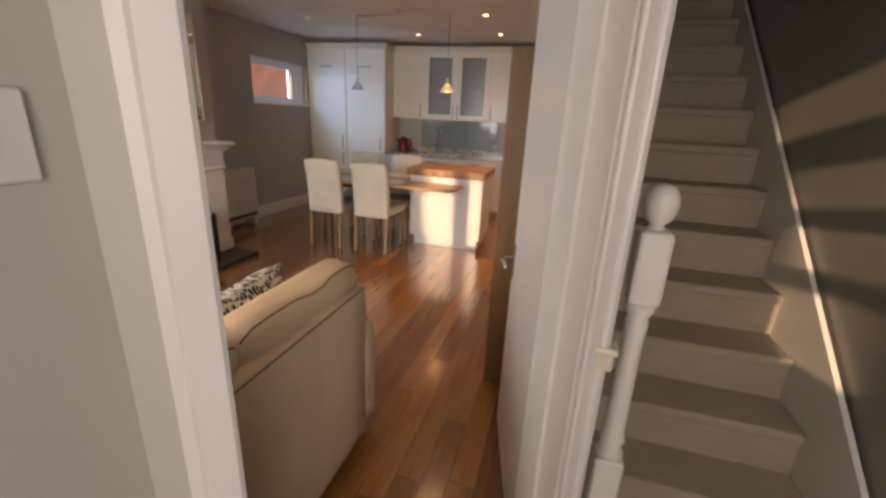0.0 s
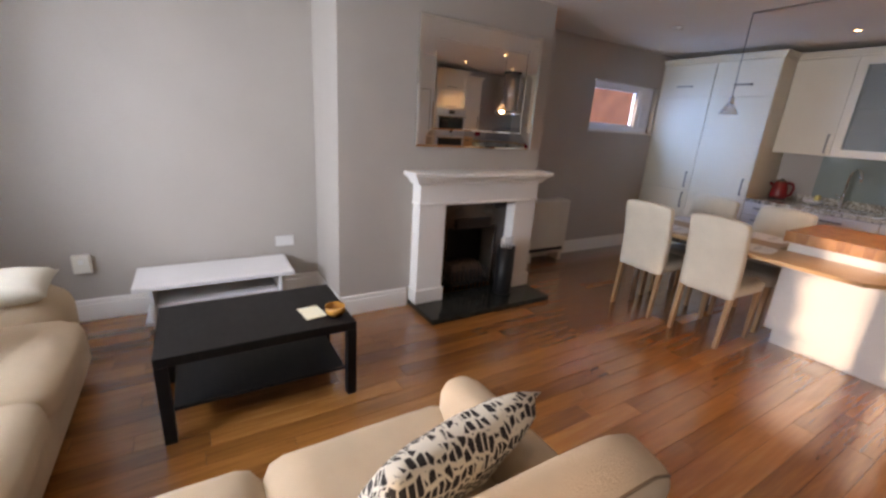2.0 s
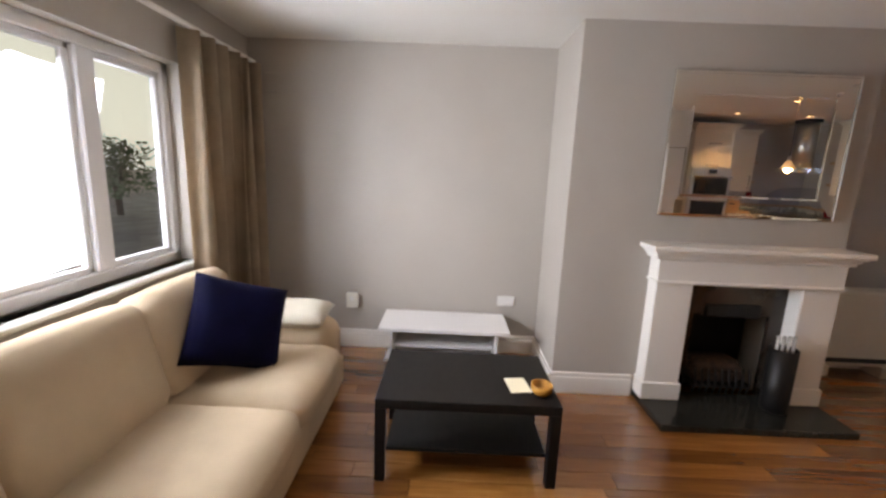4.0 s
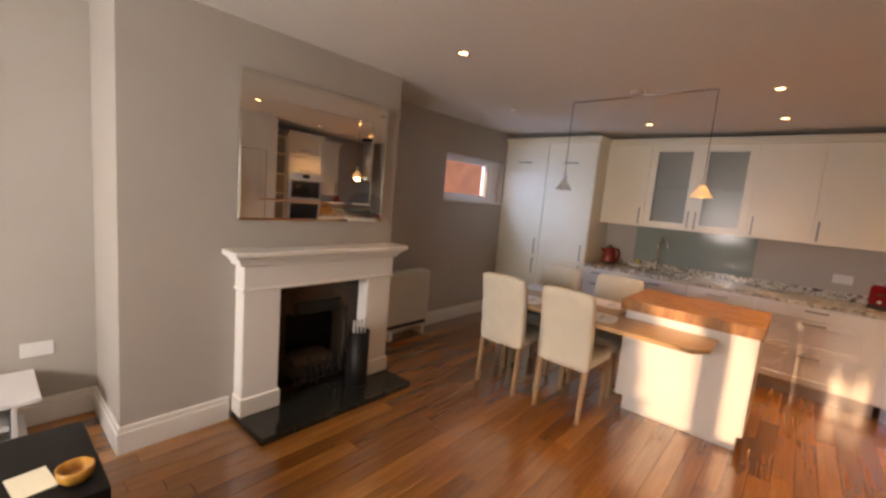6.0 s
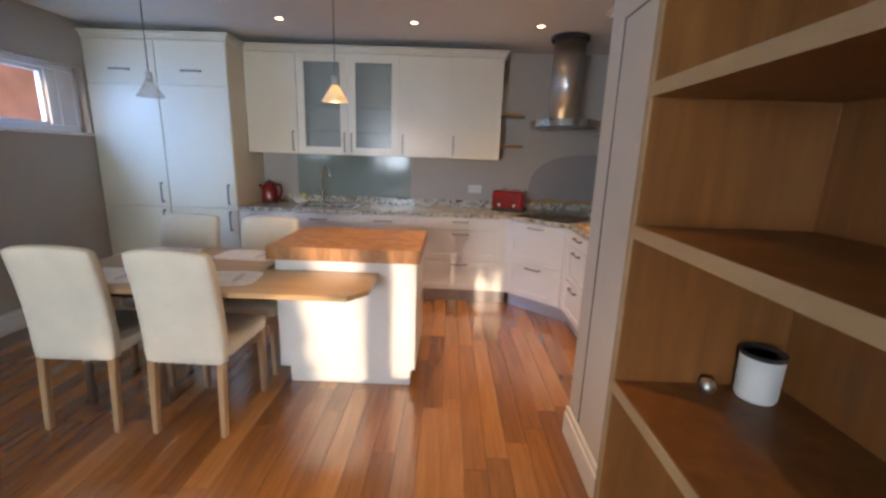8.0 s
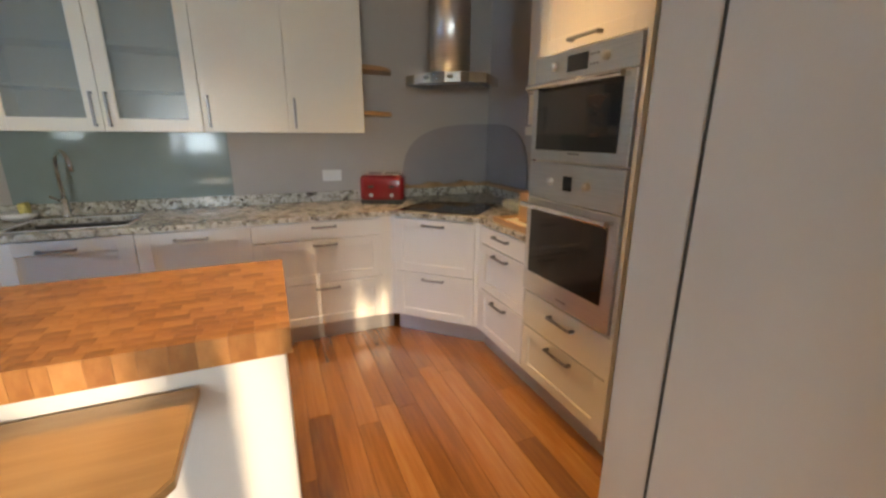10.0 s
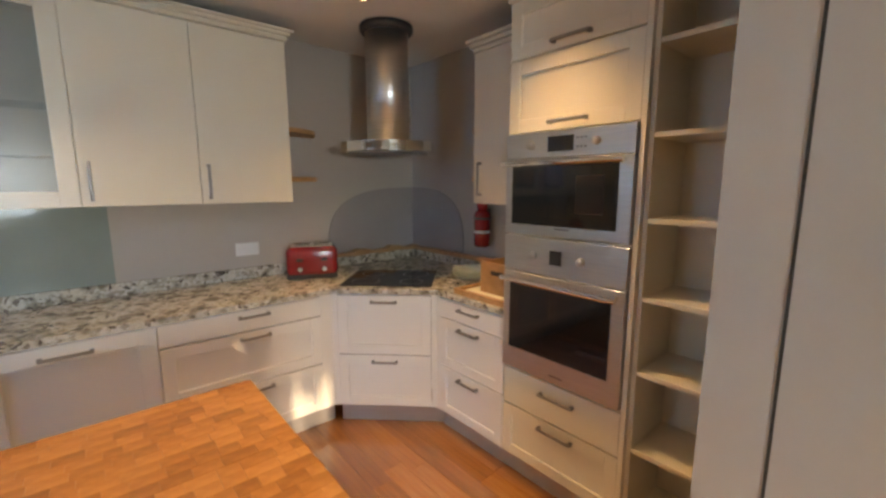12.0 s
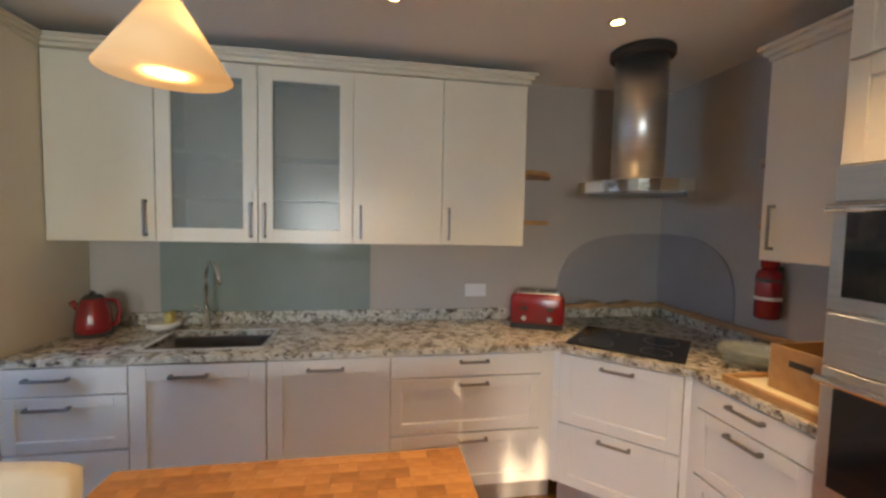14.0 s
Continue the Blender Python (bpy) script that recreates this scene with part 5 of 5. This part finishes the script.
part("body", moved(box(-0.15, 0.15, -0.10, 0.10, 0.015, 0.195, 0.035, 4), TM), M_RED, t, smooth=True)
part("base", moved(box(-0.145, 0.145, -0.095, 0.095, 0.0, 0.03, 0.005), TM), M_DARK, t)
part("top_plate", moved(box(-0.12, 0.12, -0.07, 0.07, 0.190, 0.199, 0.003), TM), M_STEEL, t)
for sy in (-0.035, 0.035):
    for sx in (-0.058, 0.058):
        part("slot", moved(box(sx - 0.045, sx + 0.045, sy - 0.012, sy + 0.012, 0.196, 0.201), TM), M_DARK, t)
for sx in (-0.07, 0.07):
    part("lever", moved(box(sx - 0.018, sx + 0.018, -0.118, -0.098, 0.11, 0.125, 0.003), TM), M_DARK, t)
    part("dial", moved(moved(lathe([(0.014, 0), (0.012, 0.012)], (0, 0, 0), 14), Matrix.Rotation(radians(90), 4, "X")), TM @ Matrix.Translation((sx, -0.098, 0.06))), M_STEEL, t)
socket(-0.09, YB, 1.10, "y")

sp = thing("glass_splashback", -1.4, YB - 0.004, 1.2, "pale green back-painted glass splashback behind the sink", "splashback")
part("sheet", box(-2.045, -0.80, YB - 0.008, YB - 0.002, CT + 0.076, 1.425), M_SPLASH, sp)
# half-round splashbacks in the hob corner
for axis in ("y", "x"):
    sp = thing("round_splashback", 1.0, 6.8, 1.0, "grey half-round glass splashback behind the hob", "splashback", "hob splashbacks")
    bm = bmesh.new()
    arc = [((0.80 if axis == "y" else 0.66) * math.sin(a) ** 0.7, 0.53 * max(0.0, math.cos(a)) ** 0.6) for a in [k * 0.0785 for k in range(21)]]
    outline = [(0.0, 0.0)] + [(u, v) for u, v in arc]
    for depth in (0.0, 0.006):
        if axis == "y":
            vs = [bm.verts.new((XR - 0.008 - u, YB - 0.003 - depth, CT + 0.076 + v)) for u, v in outline]
        else:
            vs = [bm.verts.new((XR - 0.003 - depth, YB - 0.008 - u, CT + 0.076 + v)) for u, v in outline]
        bm.faces.new(vs)
    bmesh.ops.bridge_loops(bm, edges=[e for e in bm.edges if len(e.link_faces) == 1])
    bmesh.ops.recalc_face_normals(bm, faces=bm.faces[:])
    part("sheet", bm, M_GREYGLASS, sp)
st = thing("oak_strip", 0.95, 6.85, CT, "oak strip with wavy edge behind the hob", "shelf")
bm = bmesh.new()
n = 24
top = []
for level in (0, 1):
    row, fr = [], []
    for k in range(n + 1):
        x = 0.36 + (XR - 0.01 - 0.36) * k / n
        z = CT + 0.077 + level * (0.034 + 0.012 * math.sin(k * 0.8) + 0.005 * math.sin(k * 2.3))
        row.append(bm.verts.new((x, 6.995, z)))
        fr.append(bm.verts.new((x, 6.945 - 0.02 * math.sin(k * 0.9), z)))
    top.append((row, fr))
(r0, f0), (r1, f1) = top
for k in range(n):
    bm.faces.new((r1[k], r1[k + 1], f1[k + 1], f1[k]))
    bm.faces.new((r0[k + 1], r0[k], f0[k], f0[k + 1]))
    bm.faces.new((f1[k], f1[k + 1], f0[k + 1], f0[k]))
    bm.faces.new((r1[k + 1], r1[k], r0[k], r0[k + 1]))
bm.faces.new((r0[0], r1[0], f1[0], f0[0]))
bm.faces.new((r0[n], f0[n], f1[n], r1[n]))
bmesh.ops.recalc_face_normals(bm, faces=bm.faces[:])
part("board", bm, M_OAK, st)
part("side_board", box(XR - 0.075, XR - 0.024, 5.98, 6.90, CT + 0.077, CT + 0.108, 0.008, 2), M_OAK, st)

h = thing("hob", 0.66, 6.4, CT, "black glass ceramic hob set in the granite corner", "hob")
part("glass", moved(box(DLEN / 2 - 0.29, DLEN / 2 + 0.29, 0.04, 0.52, CT, CT + 0.006, 0.002), MD), M_BLACK, h)
for cx, cy, rr in ((-0.15, 0.16, 0.09), (0.15, 0.16, 0.075), (-0.15, 0.39, 0.075), (0.15, 0.39, 0.09)):
    bm = bmesh.new()
    steps = 28
    ri = [bm.verts.new((DLEN / 2 + cx + (rr - 0.004) * math.cos(6.2832 * q / steps), cy + (rr - 0.004) * math.sin(6.2832 * q / steps), CT + 0.0064)) for q in range(steps)]
    ro = [bm.verts.new((DLEN / 2 + cx + rr * math.cos(6.2832 * q / steps), cy + rr * math.sin(6.2832 * q / steps), CT + 0.0064)) for q in range(steps)]
    for q in range(steps):
        bm.faces.new((ri[q], ro[q], ro[(q + 1) % steps], ri[(q + 1) % steps]))
    part("ring_mark", moved(bm, MD), M_HANDLE, h)

HC = Vector((0.651, 6.39, 0))
hd = thing("cooker_hood", HC.x, HC.y, 1.74, "stainless chimney cooker hood with a round duct", "cooker hood")
part("duct", lathe([(0.135, 1.79), (0.135, 2.455)], (HC.x, HC.y, 0), 40), M_STEEL, hd, smooth=True)
part("collar", lathe([(0.15, 2.455), (0.165, 2.47), (0.165, 2.50)], (HC.x, HC.y, 0), 40), M_DARK, hd, "dark ring at the ceiling", smooth=True)
HM = Matrix.Translation(HC) @ pose(0, 0, 0, 0, 0, DIAG)
pts = [(-0.285, 0.20), (-0.285, -0.10)] + [(-0.285 + 0.57 * k / 12, -0.10 - 0.13 * math.sin(math.pi * k / 12)) for k in range(1, 12)] + [(0.285, -0.10), (0.285, 0.20)]
part("canopy", moved(slab(pts, 1.735, 1.795, 0.004), HM), M_CHROME, hd)
part("filter", moved(box(-0.24, 0.24, -0.14, 0.16, 1.728, 1.735), HM), M_HANDLE, hd)
part("lamp_strip", moved(box(-0.10, 0.10, -0.2215, -0.219, 1.755, 1.775), HM), M_CHROME, hd)
for z in (1.55, 1.86):
    s = thing("corner_shelf", 0.21, 6.9, z, "small oak shelf with rounded corner on the wall", "shelf", "corner shelves")
    part("board", slab([(0.122, YB - 0.003)] + [(0.122 + 0.28 * math.sin(a), YB - 0.003 - 0.28 * math.cos(a)) for a in [q * 0.157 for q in range(11)]], z, z + 0.028), M_OAK, s)
    s = thing("corner_shelf", 1.2, 6.0, z, "small oak shelf with rounded corner on the wall", "shelf", "corner shelves")
    part("board", slab([(XR - 0.003, 5.924)] + [(XR - 0.003 - 0.28 * math.cos(a), 5.924 + 0.20 * math.sin(a)) for a in [q * 0.157 for q in range(11)]], z, z + 0.028), M_OAK, s)

EC = (XR - 0.066, 6.10, 1.09)
e = thing("fire_extinguisher", *EC, "small red fire extinguisher hanging on the wall", "fire extinguisher")
part("cylinder", lathe([(0.045, 0.0), (0.056, 0.008), (0.058, 0.02), (0.058, 0.225), (0.050, 0.25), (0.034, 0.262)], EC, 28), M_RED, e, smooth=True)
part("cap", lathe([(0.034, 0.262), (0.040, 0.27), (0.040, 0.305), (0.028, 0.315)], EC, 24), M_RED, e, "dark red cap", smooth=True)
part("band", lathe([(0.0585, 0.195), (0.0595, 0.197), (0.0595, 0.208), (0.0585, 0.21)], EC, 28), M_DARK, e, smooth=True)
part("bracket", box(XR - 0.014, XR - 0.002, 6.08, 6.12, 1.12, 1.36, 0.002), M_DARK, e)
part("label_bar", lathe([(0.0585, 0.10), (0.0590, 0.101), (0.0590, 0.116), (0.0585, 0.117)], EC, 28), M_PLASTIC, e, "pale printed band", smooth=True)
t = thing("wooden_tray", 0.95, 5.62, CT, "oak tray board on the worktop", "tray")
part("board", box(0.69, 1.10, 5.41, 5.80, CT, CT + 0.014, 0.003), M_OAK, t)
for q in ((0.69, 0.712, 5.41, 5.80), (1.078, 1.10, 5.41, 5.80), (0.712, 1.078, 5.41, 5.43), (0.712, 1.078, 5.78, 5.80)):
    part("rim", box(*q, CT + 0.014, CT + 0.034, 0.003), M_OAK, t)
part("liner", box(0.716, 1.074, 5.434, 5.776, CT + 0.0145, CT + 0.017), M_PAPER, t, "pale paper liner")
t = thing("knife_block", 1.05, 5.50, CT, "pale wooden box standing on the tray", "box")
for q in ((0.80, 0.814, 5.44, 5.69), (1.056, 1.07, 5.44, 5.69), (0.814, 1.056, 5.44, 5.454), (0.814, 1.056, 5.676, 5.69)):
    part("side", box(*q, CT + 0.017, CT + 0.195, 0.002), M_OAK, t)
part("bottom", box(0.814, 1.056, 5.454, 5.676, CT + 0.017, CT + 0.028), M_OAK, t)
# thin dark plate on a solid side, for the shade of a cut-out handle
part("hand_hole", box(0.7985, 0.80, 5.52, 5.61, CT + 0.125, CT + 0.15, 0.0005), M_DARK, t)
r = thing("glass_plates", 1.1, 5.85, CT, "clear glass plates lying stacked on the worktop", "plates")
for k in range(3):
    part("plate", lathe([(0.06, 0), (0.11, 0.012), (0.145, 0.045), (0.150, 0.046), (0.142, 0.05), (0.105, 0.018), (0.06, 0.005)], (1.03, 5.97, CT + 0.016 * k), 28), M_CLEAR, r, smooth=True)

# ---- island, table, chairs ----
i = thing("kitchen_island", -0.97, 5.1, 0, "white kitchen island on a recessed plinth", "kitchen island")
IX0, IX1, IY0, IY1 = -1.405, -0.55, 4.80, 5.41
part("front_panel", box(IX0, IX1, IY0, IY0 + 0.02, 0.11, 0.82, 0.003), M_ISLAND, i)
part("back_panel", box(IX0, IX1, IY1 - 0.02, IY1, 0.11, 0.82, 0.003), M_ISLAND, i)
part("side_panel", box(IX0, IX0 + 0.02, IY0 + 0.02, IY1 - 0.02, 0.11, 0.82), M_ISLAND, i)
part("side_panel", box(IX1 - 0.02, IX1, IY0 + 0.02, IY1 - 0.02, 0.11, 0.82), M_ISLAND, i)
part("plinth", box(IX0 + 0.06, IX1 - 0.035, IY0 + 0.015, IY1 - 0.03, 0.0, 0.11), M_ISLAND, i)
tw = thing("butcher_block_top", -0.97, 5.1, 0.82, "thick end-grain wooden butcher block island top", "worktop")
BX0, BX1, BY0, BY1, BZ0 = -1.43, -0.53, 4.742, 5.435, 0.82
core = part("core", box(BX0 + 0.002, BX1 - 0.002, BY0 + 0.002, BY1 - 0.002, BZ0, CT - 0.003), M_BLOCK, tw)
rows_, mean = 17, 0.054
bd_ = (BY1 - BY0) / rows_
me = bpy.data.meshes.new("block")
b = box(-mean / 2 + 0.0002, mean / 2 - 0.0002, -bd_ / 2 + 0.0003, bd_ / 2 - 0.0003, -0.078, 0, 0.0004)
b.to_mesh(me)
b.free()
me.materials.append(M_BLOCK)
rb = random.Random(23)
for c in range(rows_):
    x = BX0
    while x < BX1 - 0.001:
        w = min(rb.uniform(0.034, 0.075), BX1 - x)
        if BX1 - x - w < 0.025:
            w = BX1 - x
        o = new("block", me)
        o.parent = tw
        o.matrix_parent_inverse = tw.matrix_basis.inverted()
        o.location = (x + w / 2, BY0 + (c + 0.5) * bd_, CT - 0.0003 * rb.random())
        o.scale = (w / mean, 1, 1)
        x += w

t = thing("dining_table", -1.9, 4.8, 0, "oak topped dining table with chamfered corners", "table")
outline = [(-2.42, 4.34), (-0.86, 4.34), (-0.775, 4.45), (-0.775, 4.785), (-1.45, 4.785), (-1.45, 5.28), (-2.42, 5.28), (-2.52, 5.17), (-2.52, 4.45)]
part("tabletop", slab(outline, 0.725, 0.75, 0.004), M_TABLE, t)
part("under_frame", box(-2.40, -1.55, 4.46, 5.18, 0.66, 0.725, 0.004), M_DARK, t)
for lx in (-2.36, -1.95):
    for ly in (4.50, 5.14):
        part("leg", tube([(lx, ly, 0), (lx, ly, 0.70)], 0.022, 14), M_STEEL, t, smooth=True)
for cx, cy, rz in ((-1.60, 4.56, 8), (-2.20, 4.55, 0), (-1.70, 5.09, -4), (-2.26, 5.09, 3)):
    p = thing("place_mat", cx, cy, 0.75, "white place mat with a faint grey print", "place mat", "place mats")
    b = slab([(0.20 * math.copysign(abs(math.cos(a)) ** 0.45, math.cos(a)), 0.14 * math.copysign(abs(math.sin(a)) ** 0.45, math.sin(a))) for a in [q * 0.2244 for q in range(28)]], 0, 0.004)
    part("mat", moved(b, pose(cx, cy, 0.751, 0, 0, rz)), M_MAT, p)
    b = slab([(0.17 + 0.02 * math.cos(q), 0.09 * math.sin(q)) for q in [z * 0.5236 for z in range(12)]], 0.0045, 0.005)
    part("print", moved(b, pose(cx - 0.08, cy, 0.751, 0, 0, rz)), M_PLINTH, p)

ch = thing("dining_chair", 0, 0, 0, "high-backed cream upholstered dining chair with oak legs", "chair", "dining chairs")
# local: the back stands at y = 0, the seat runs to +y
part("seat", soft_box(-0.205, 0.205, 0.02, 0.44, 0.40, 0.49, 0.03, 0.008), M_SEAT, ch, smooth=True)
bm = soft_box(-0.205, 0.205, -0.03, 0.045, 0.39, 0.965, 0.025, 0.004)
for v in bm.verts:
    k = max(0, (v.co.z - 0.45) / 0.5)
    v.co.y -= 0.06 * k * k
    v.co.z -= 0.012 * (1 - min(1, (v.co.x / 0.2) ** 2)) * (-1) * k
part("backrest", bm, M_SEAT, ch, smooth=True)
for lx in (-0.18, 0.18):
    for ly, lean in ((0.0, -0.03), (0.40, 0.0)):
        bm = box(lx - 0.019, lx + 0.019, ly - 0.019, ly + 0.019, 0, 0.41, 0.004)
        for v in bm.verts:
            v.co.y += lean * (1 - v.co.z / 0.41)
            v.co.x = lx + (v.co.x - lx) * (0.7 + 0.3 * v.co.z / 0.41)
        part("leg", bm, M_LEG, ch)
ch.matrix_basis = pose(-2.215, 4.30, 0, 0, 0, 0)
copy_thing(ch, pose(-1.66, 4.30, 0, 0, 0, -2))
copy_thing(ch, pose(-2.23, 5.29, 0, 0, 0, 180))
copy_thing(ch, pose(-1.65, 5.29, 0, 0, 0, 179))

# ---- lamps ----
PX, PY = -1.035, 4.87
rail = thing("pendant_rail", -1.55, 4.86, CEIL, "slim metal ceiling rail carrying two pendant lamps", "ceiling rail")
part("canopy", lathe([(0.05, -0.03), (0.055, -0.002), (0.03, 0.0)], (-1.57, 4.86, CEIL), 20), M_STEEL, rail, smooth=True)
part("bar", tube([(-2.12, 4.92, CEIL - 0.025), (PX, PY, CEIL - 0.025)], 0.006, 8), M_STEEL, rail, smooth=True)
for n_, (lx, ly, lit) in enumerate(((PX, PY, True), (-2.12, 4.92, False))):
    lamp = thing("pendant_lamp", lx, ly, 1.695, "lit cone-shaped alabaster pendant lamp on a thin cord" if lit else "unlit cone-shaped glass pendant lamp on a thin cord", "pendant lamp", "pendant lamps")
    part("cord", tube([(lx, ly, 1.845), (lx, ly, CEIL - 0.03)], 0.0025, 6), M_DARK, lamp)
    part("fitting", lathe([(0.018, 1.805), (0.018, 1.855), (0.006, 1.860)], (lx, ly, 0), 14), M_STEEL, lamp, smooth=True)
    bm = lathe([(0.073, 1.722), (0.016, 1.813), (0.012, 1.811), (0.069, 1.723)], (lx, ly, 0), 36)
    part("shade", bm, M_SHADE if lit else M_SHADE_OFF, lamp, smooth=True)
    if lit:
        part("lining", lathe([(0.0665, 1.7245), (0.0125, 1.8095), (0.0115, 1.8085), (0.0655, 1.7245)], (lx, ly, 0), 36), M_LINING, lamp, "glowing pale inside of the shade", smooth=True)
        part("bulb", lathe([(0.010, 1.800), (0.018, 1.775), (0.021, 1.760), (0.013, 1.740), (0.002, 1.735)], (lx, ly, 0), 16), M_BULB, lamp, smooth=True)
        pl = new("pendant_light", bpy.data.lights.new("pendant_light", "POINT"))
        pl.data.energy, pl.data.color, pl.data.shadow_soft_size = 3, (1.0, 0.74, 0.45), 0.03
        pl.location = (lx, ly, 1.710)
# fittings for all of them, the two added fill lamps at x = -0.62 included
for sx, sy in SPOTS:
    d = thing("downlight", sx, sy, CEIL, "small round recessed ceiling downlight switched on", "downlight", "downlights")
    part("bezel", lathe([(0.044, -0.004), (0.042, -0.006), (0.030, -0.006), (0.030, -0.0005), (0.044, -0.0005)], (sx, sy, CEIL), 24), M_STEEL, d, smooth=True)
    part("lens", lathe([(0.029, -0.004), (0.029, -0.001)], (sx, sy, CEIL), 20), M_BULB, d, "glowing warm lens")
s = thing("smoke_detector", -2.83, 5.10, CEIL, "small white round ceiling sensor", "smoke detector")
part("case", lathe([(0.03, -0.025), (0.045, -0.015), (0.048, 0.0)], (-2.83, 5.08, CEIL), 20), M_PLASTIC, s, smooth=True)

# ---- floor planks ----
fl = thing("floor", -1.5, 3.2, 0, "polished mixed-tone walnut plank floor", "floor", kind="structure")
PW, PL = 0.112, 1.2
me = bpy.data.meshes.new("plank")
b = box(-PW / 2 + 0.0006, PW / 2 - 0.0006, -PL / 2 + 0.0006, PL / 2 - 0.0006, -0.018, 0, 0.0008)
b.to_mesh(me)
b.free()
me.materials.append(M_FLOOR)
rnd = random.Random(11)
cols = int((XR - XL) / PW) + 1
for c in range(cols):
    x = XL + (c + 0.5) * PW
    y = YF - rnd.uniform(0.0, PL)
    while y < YB:
        run = PL * rnd.uniform(0.8, 1.25)
        cy = y + run / 2
        y += run
        if y < YF or (x > XS + 0.07 and y < YS) or (x > -0.2 and y < 0.9):
            continue
        o = new("plank", me)
        o.parent = fl
        o.matrix_parent_inverse = fl.matrix_basis.inverted()
        lo, hi = max(cy - run / 2, YF - 0.05), min(cy + run / 2, YB + 0.1)
        o.location = (x, (lo + hi) / 2, 0)
        o.scale = (1, (hi - lo) / PL, 1)
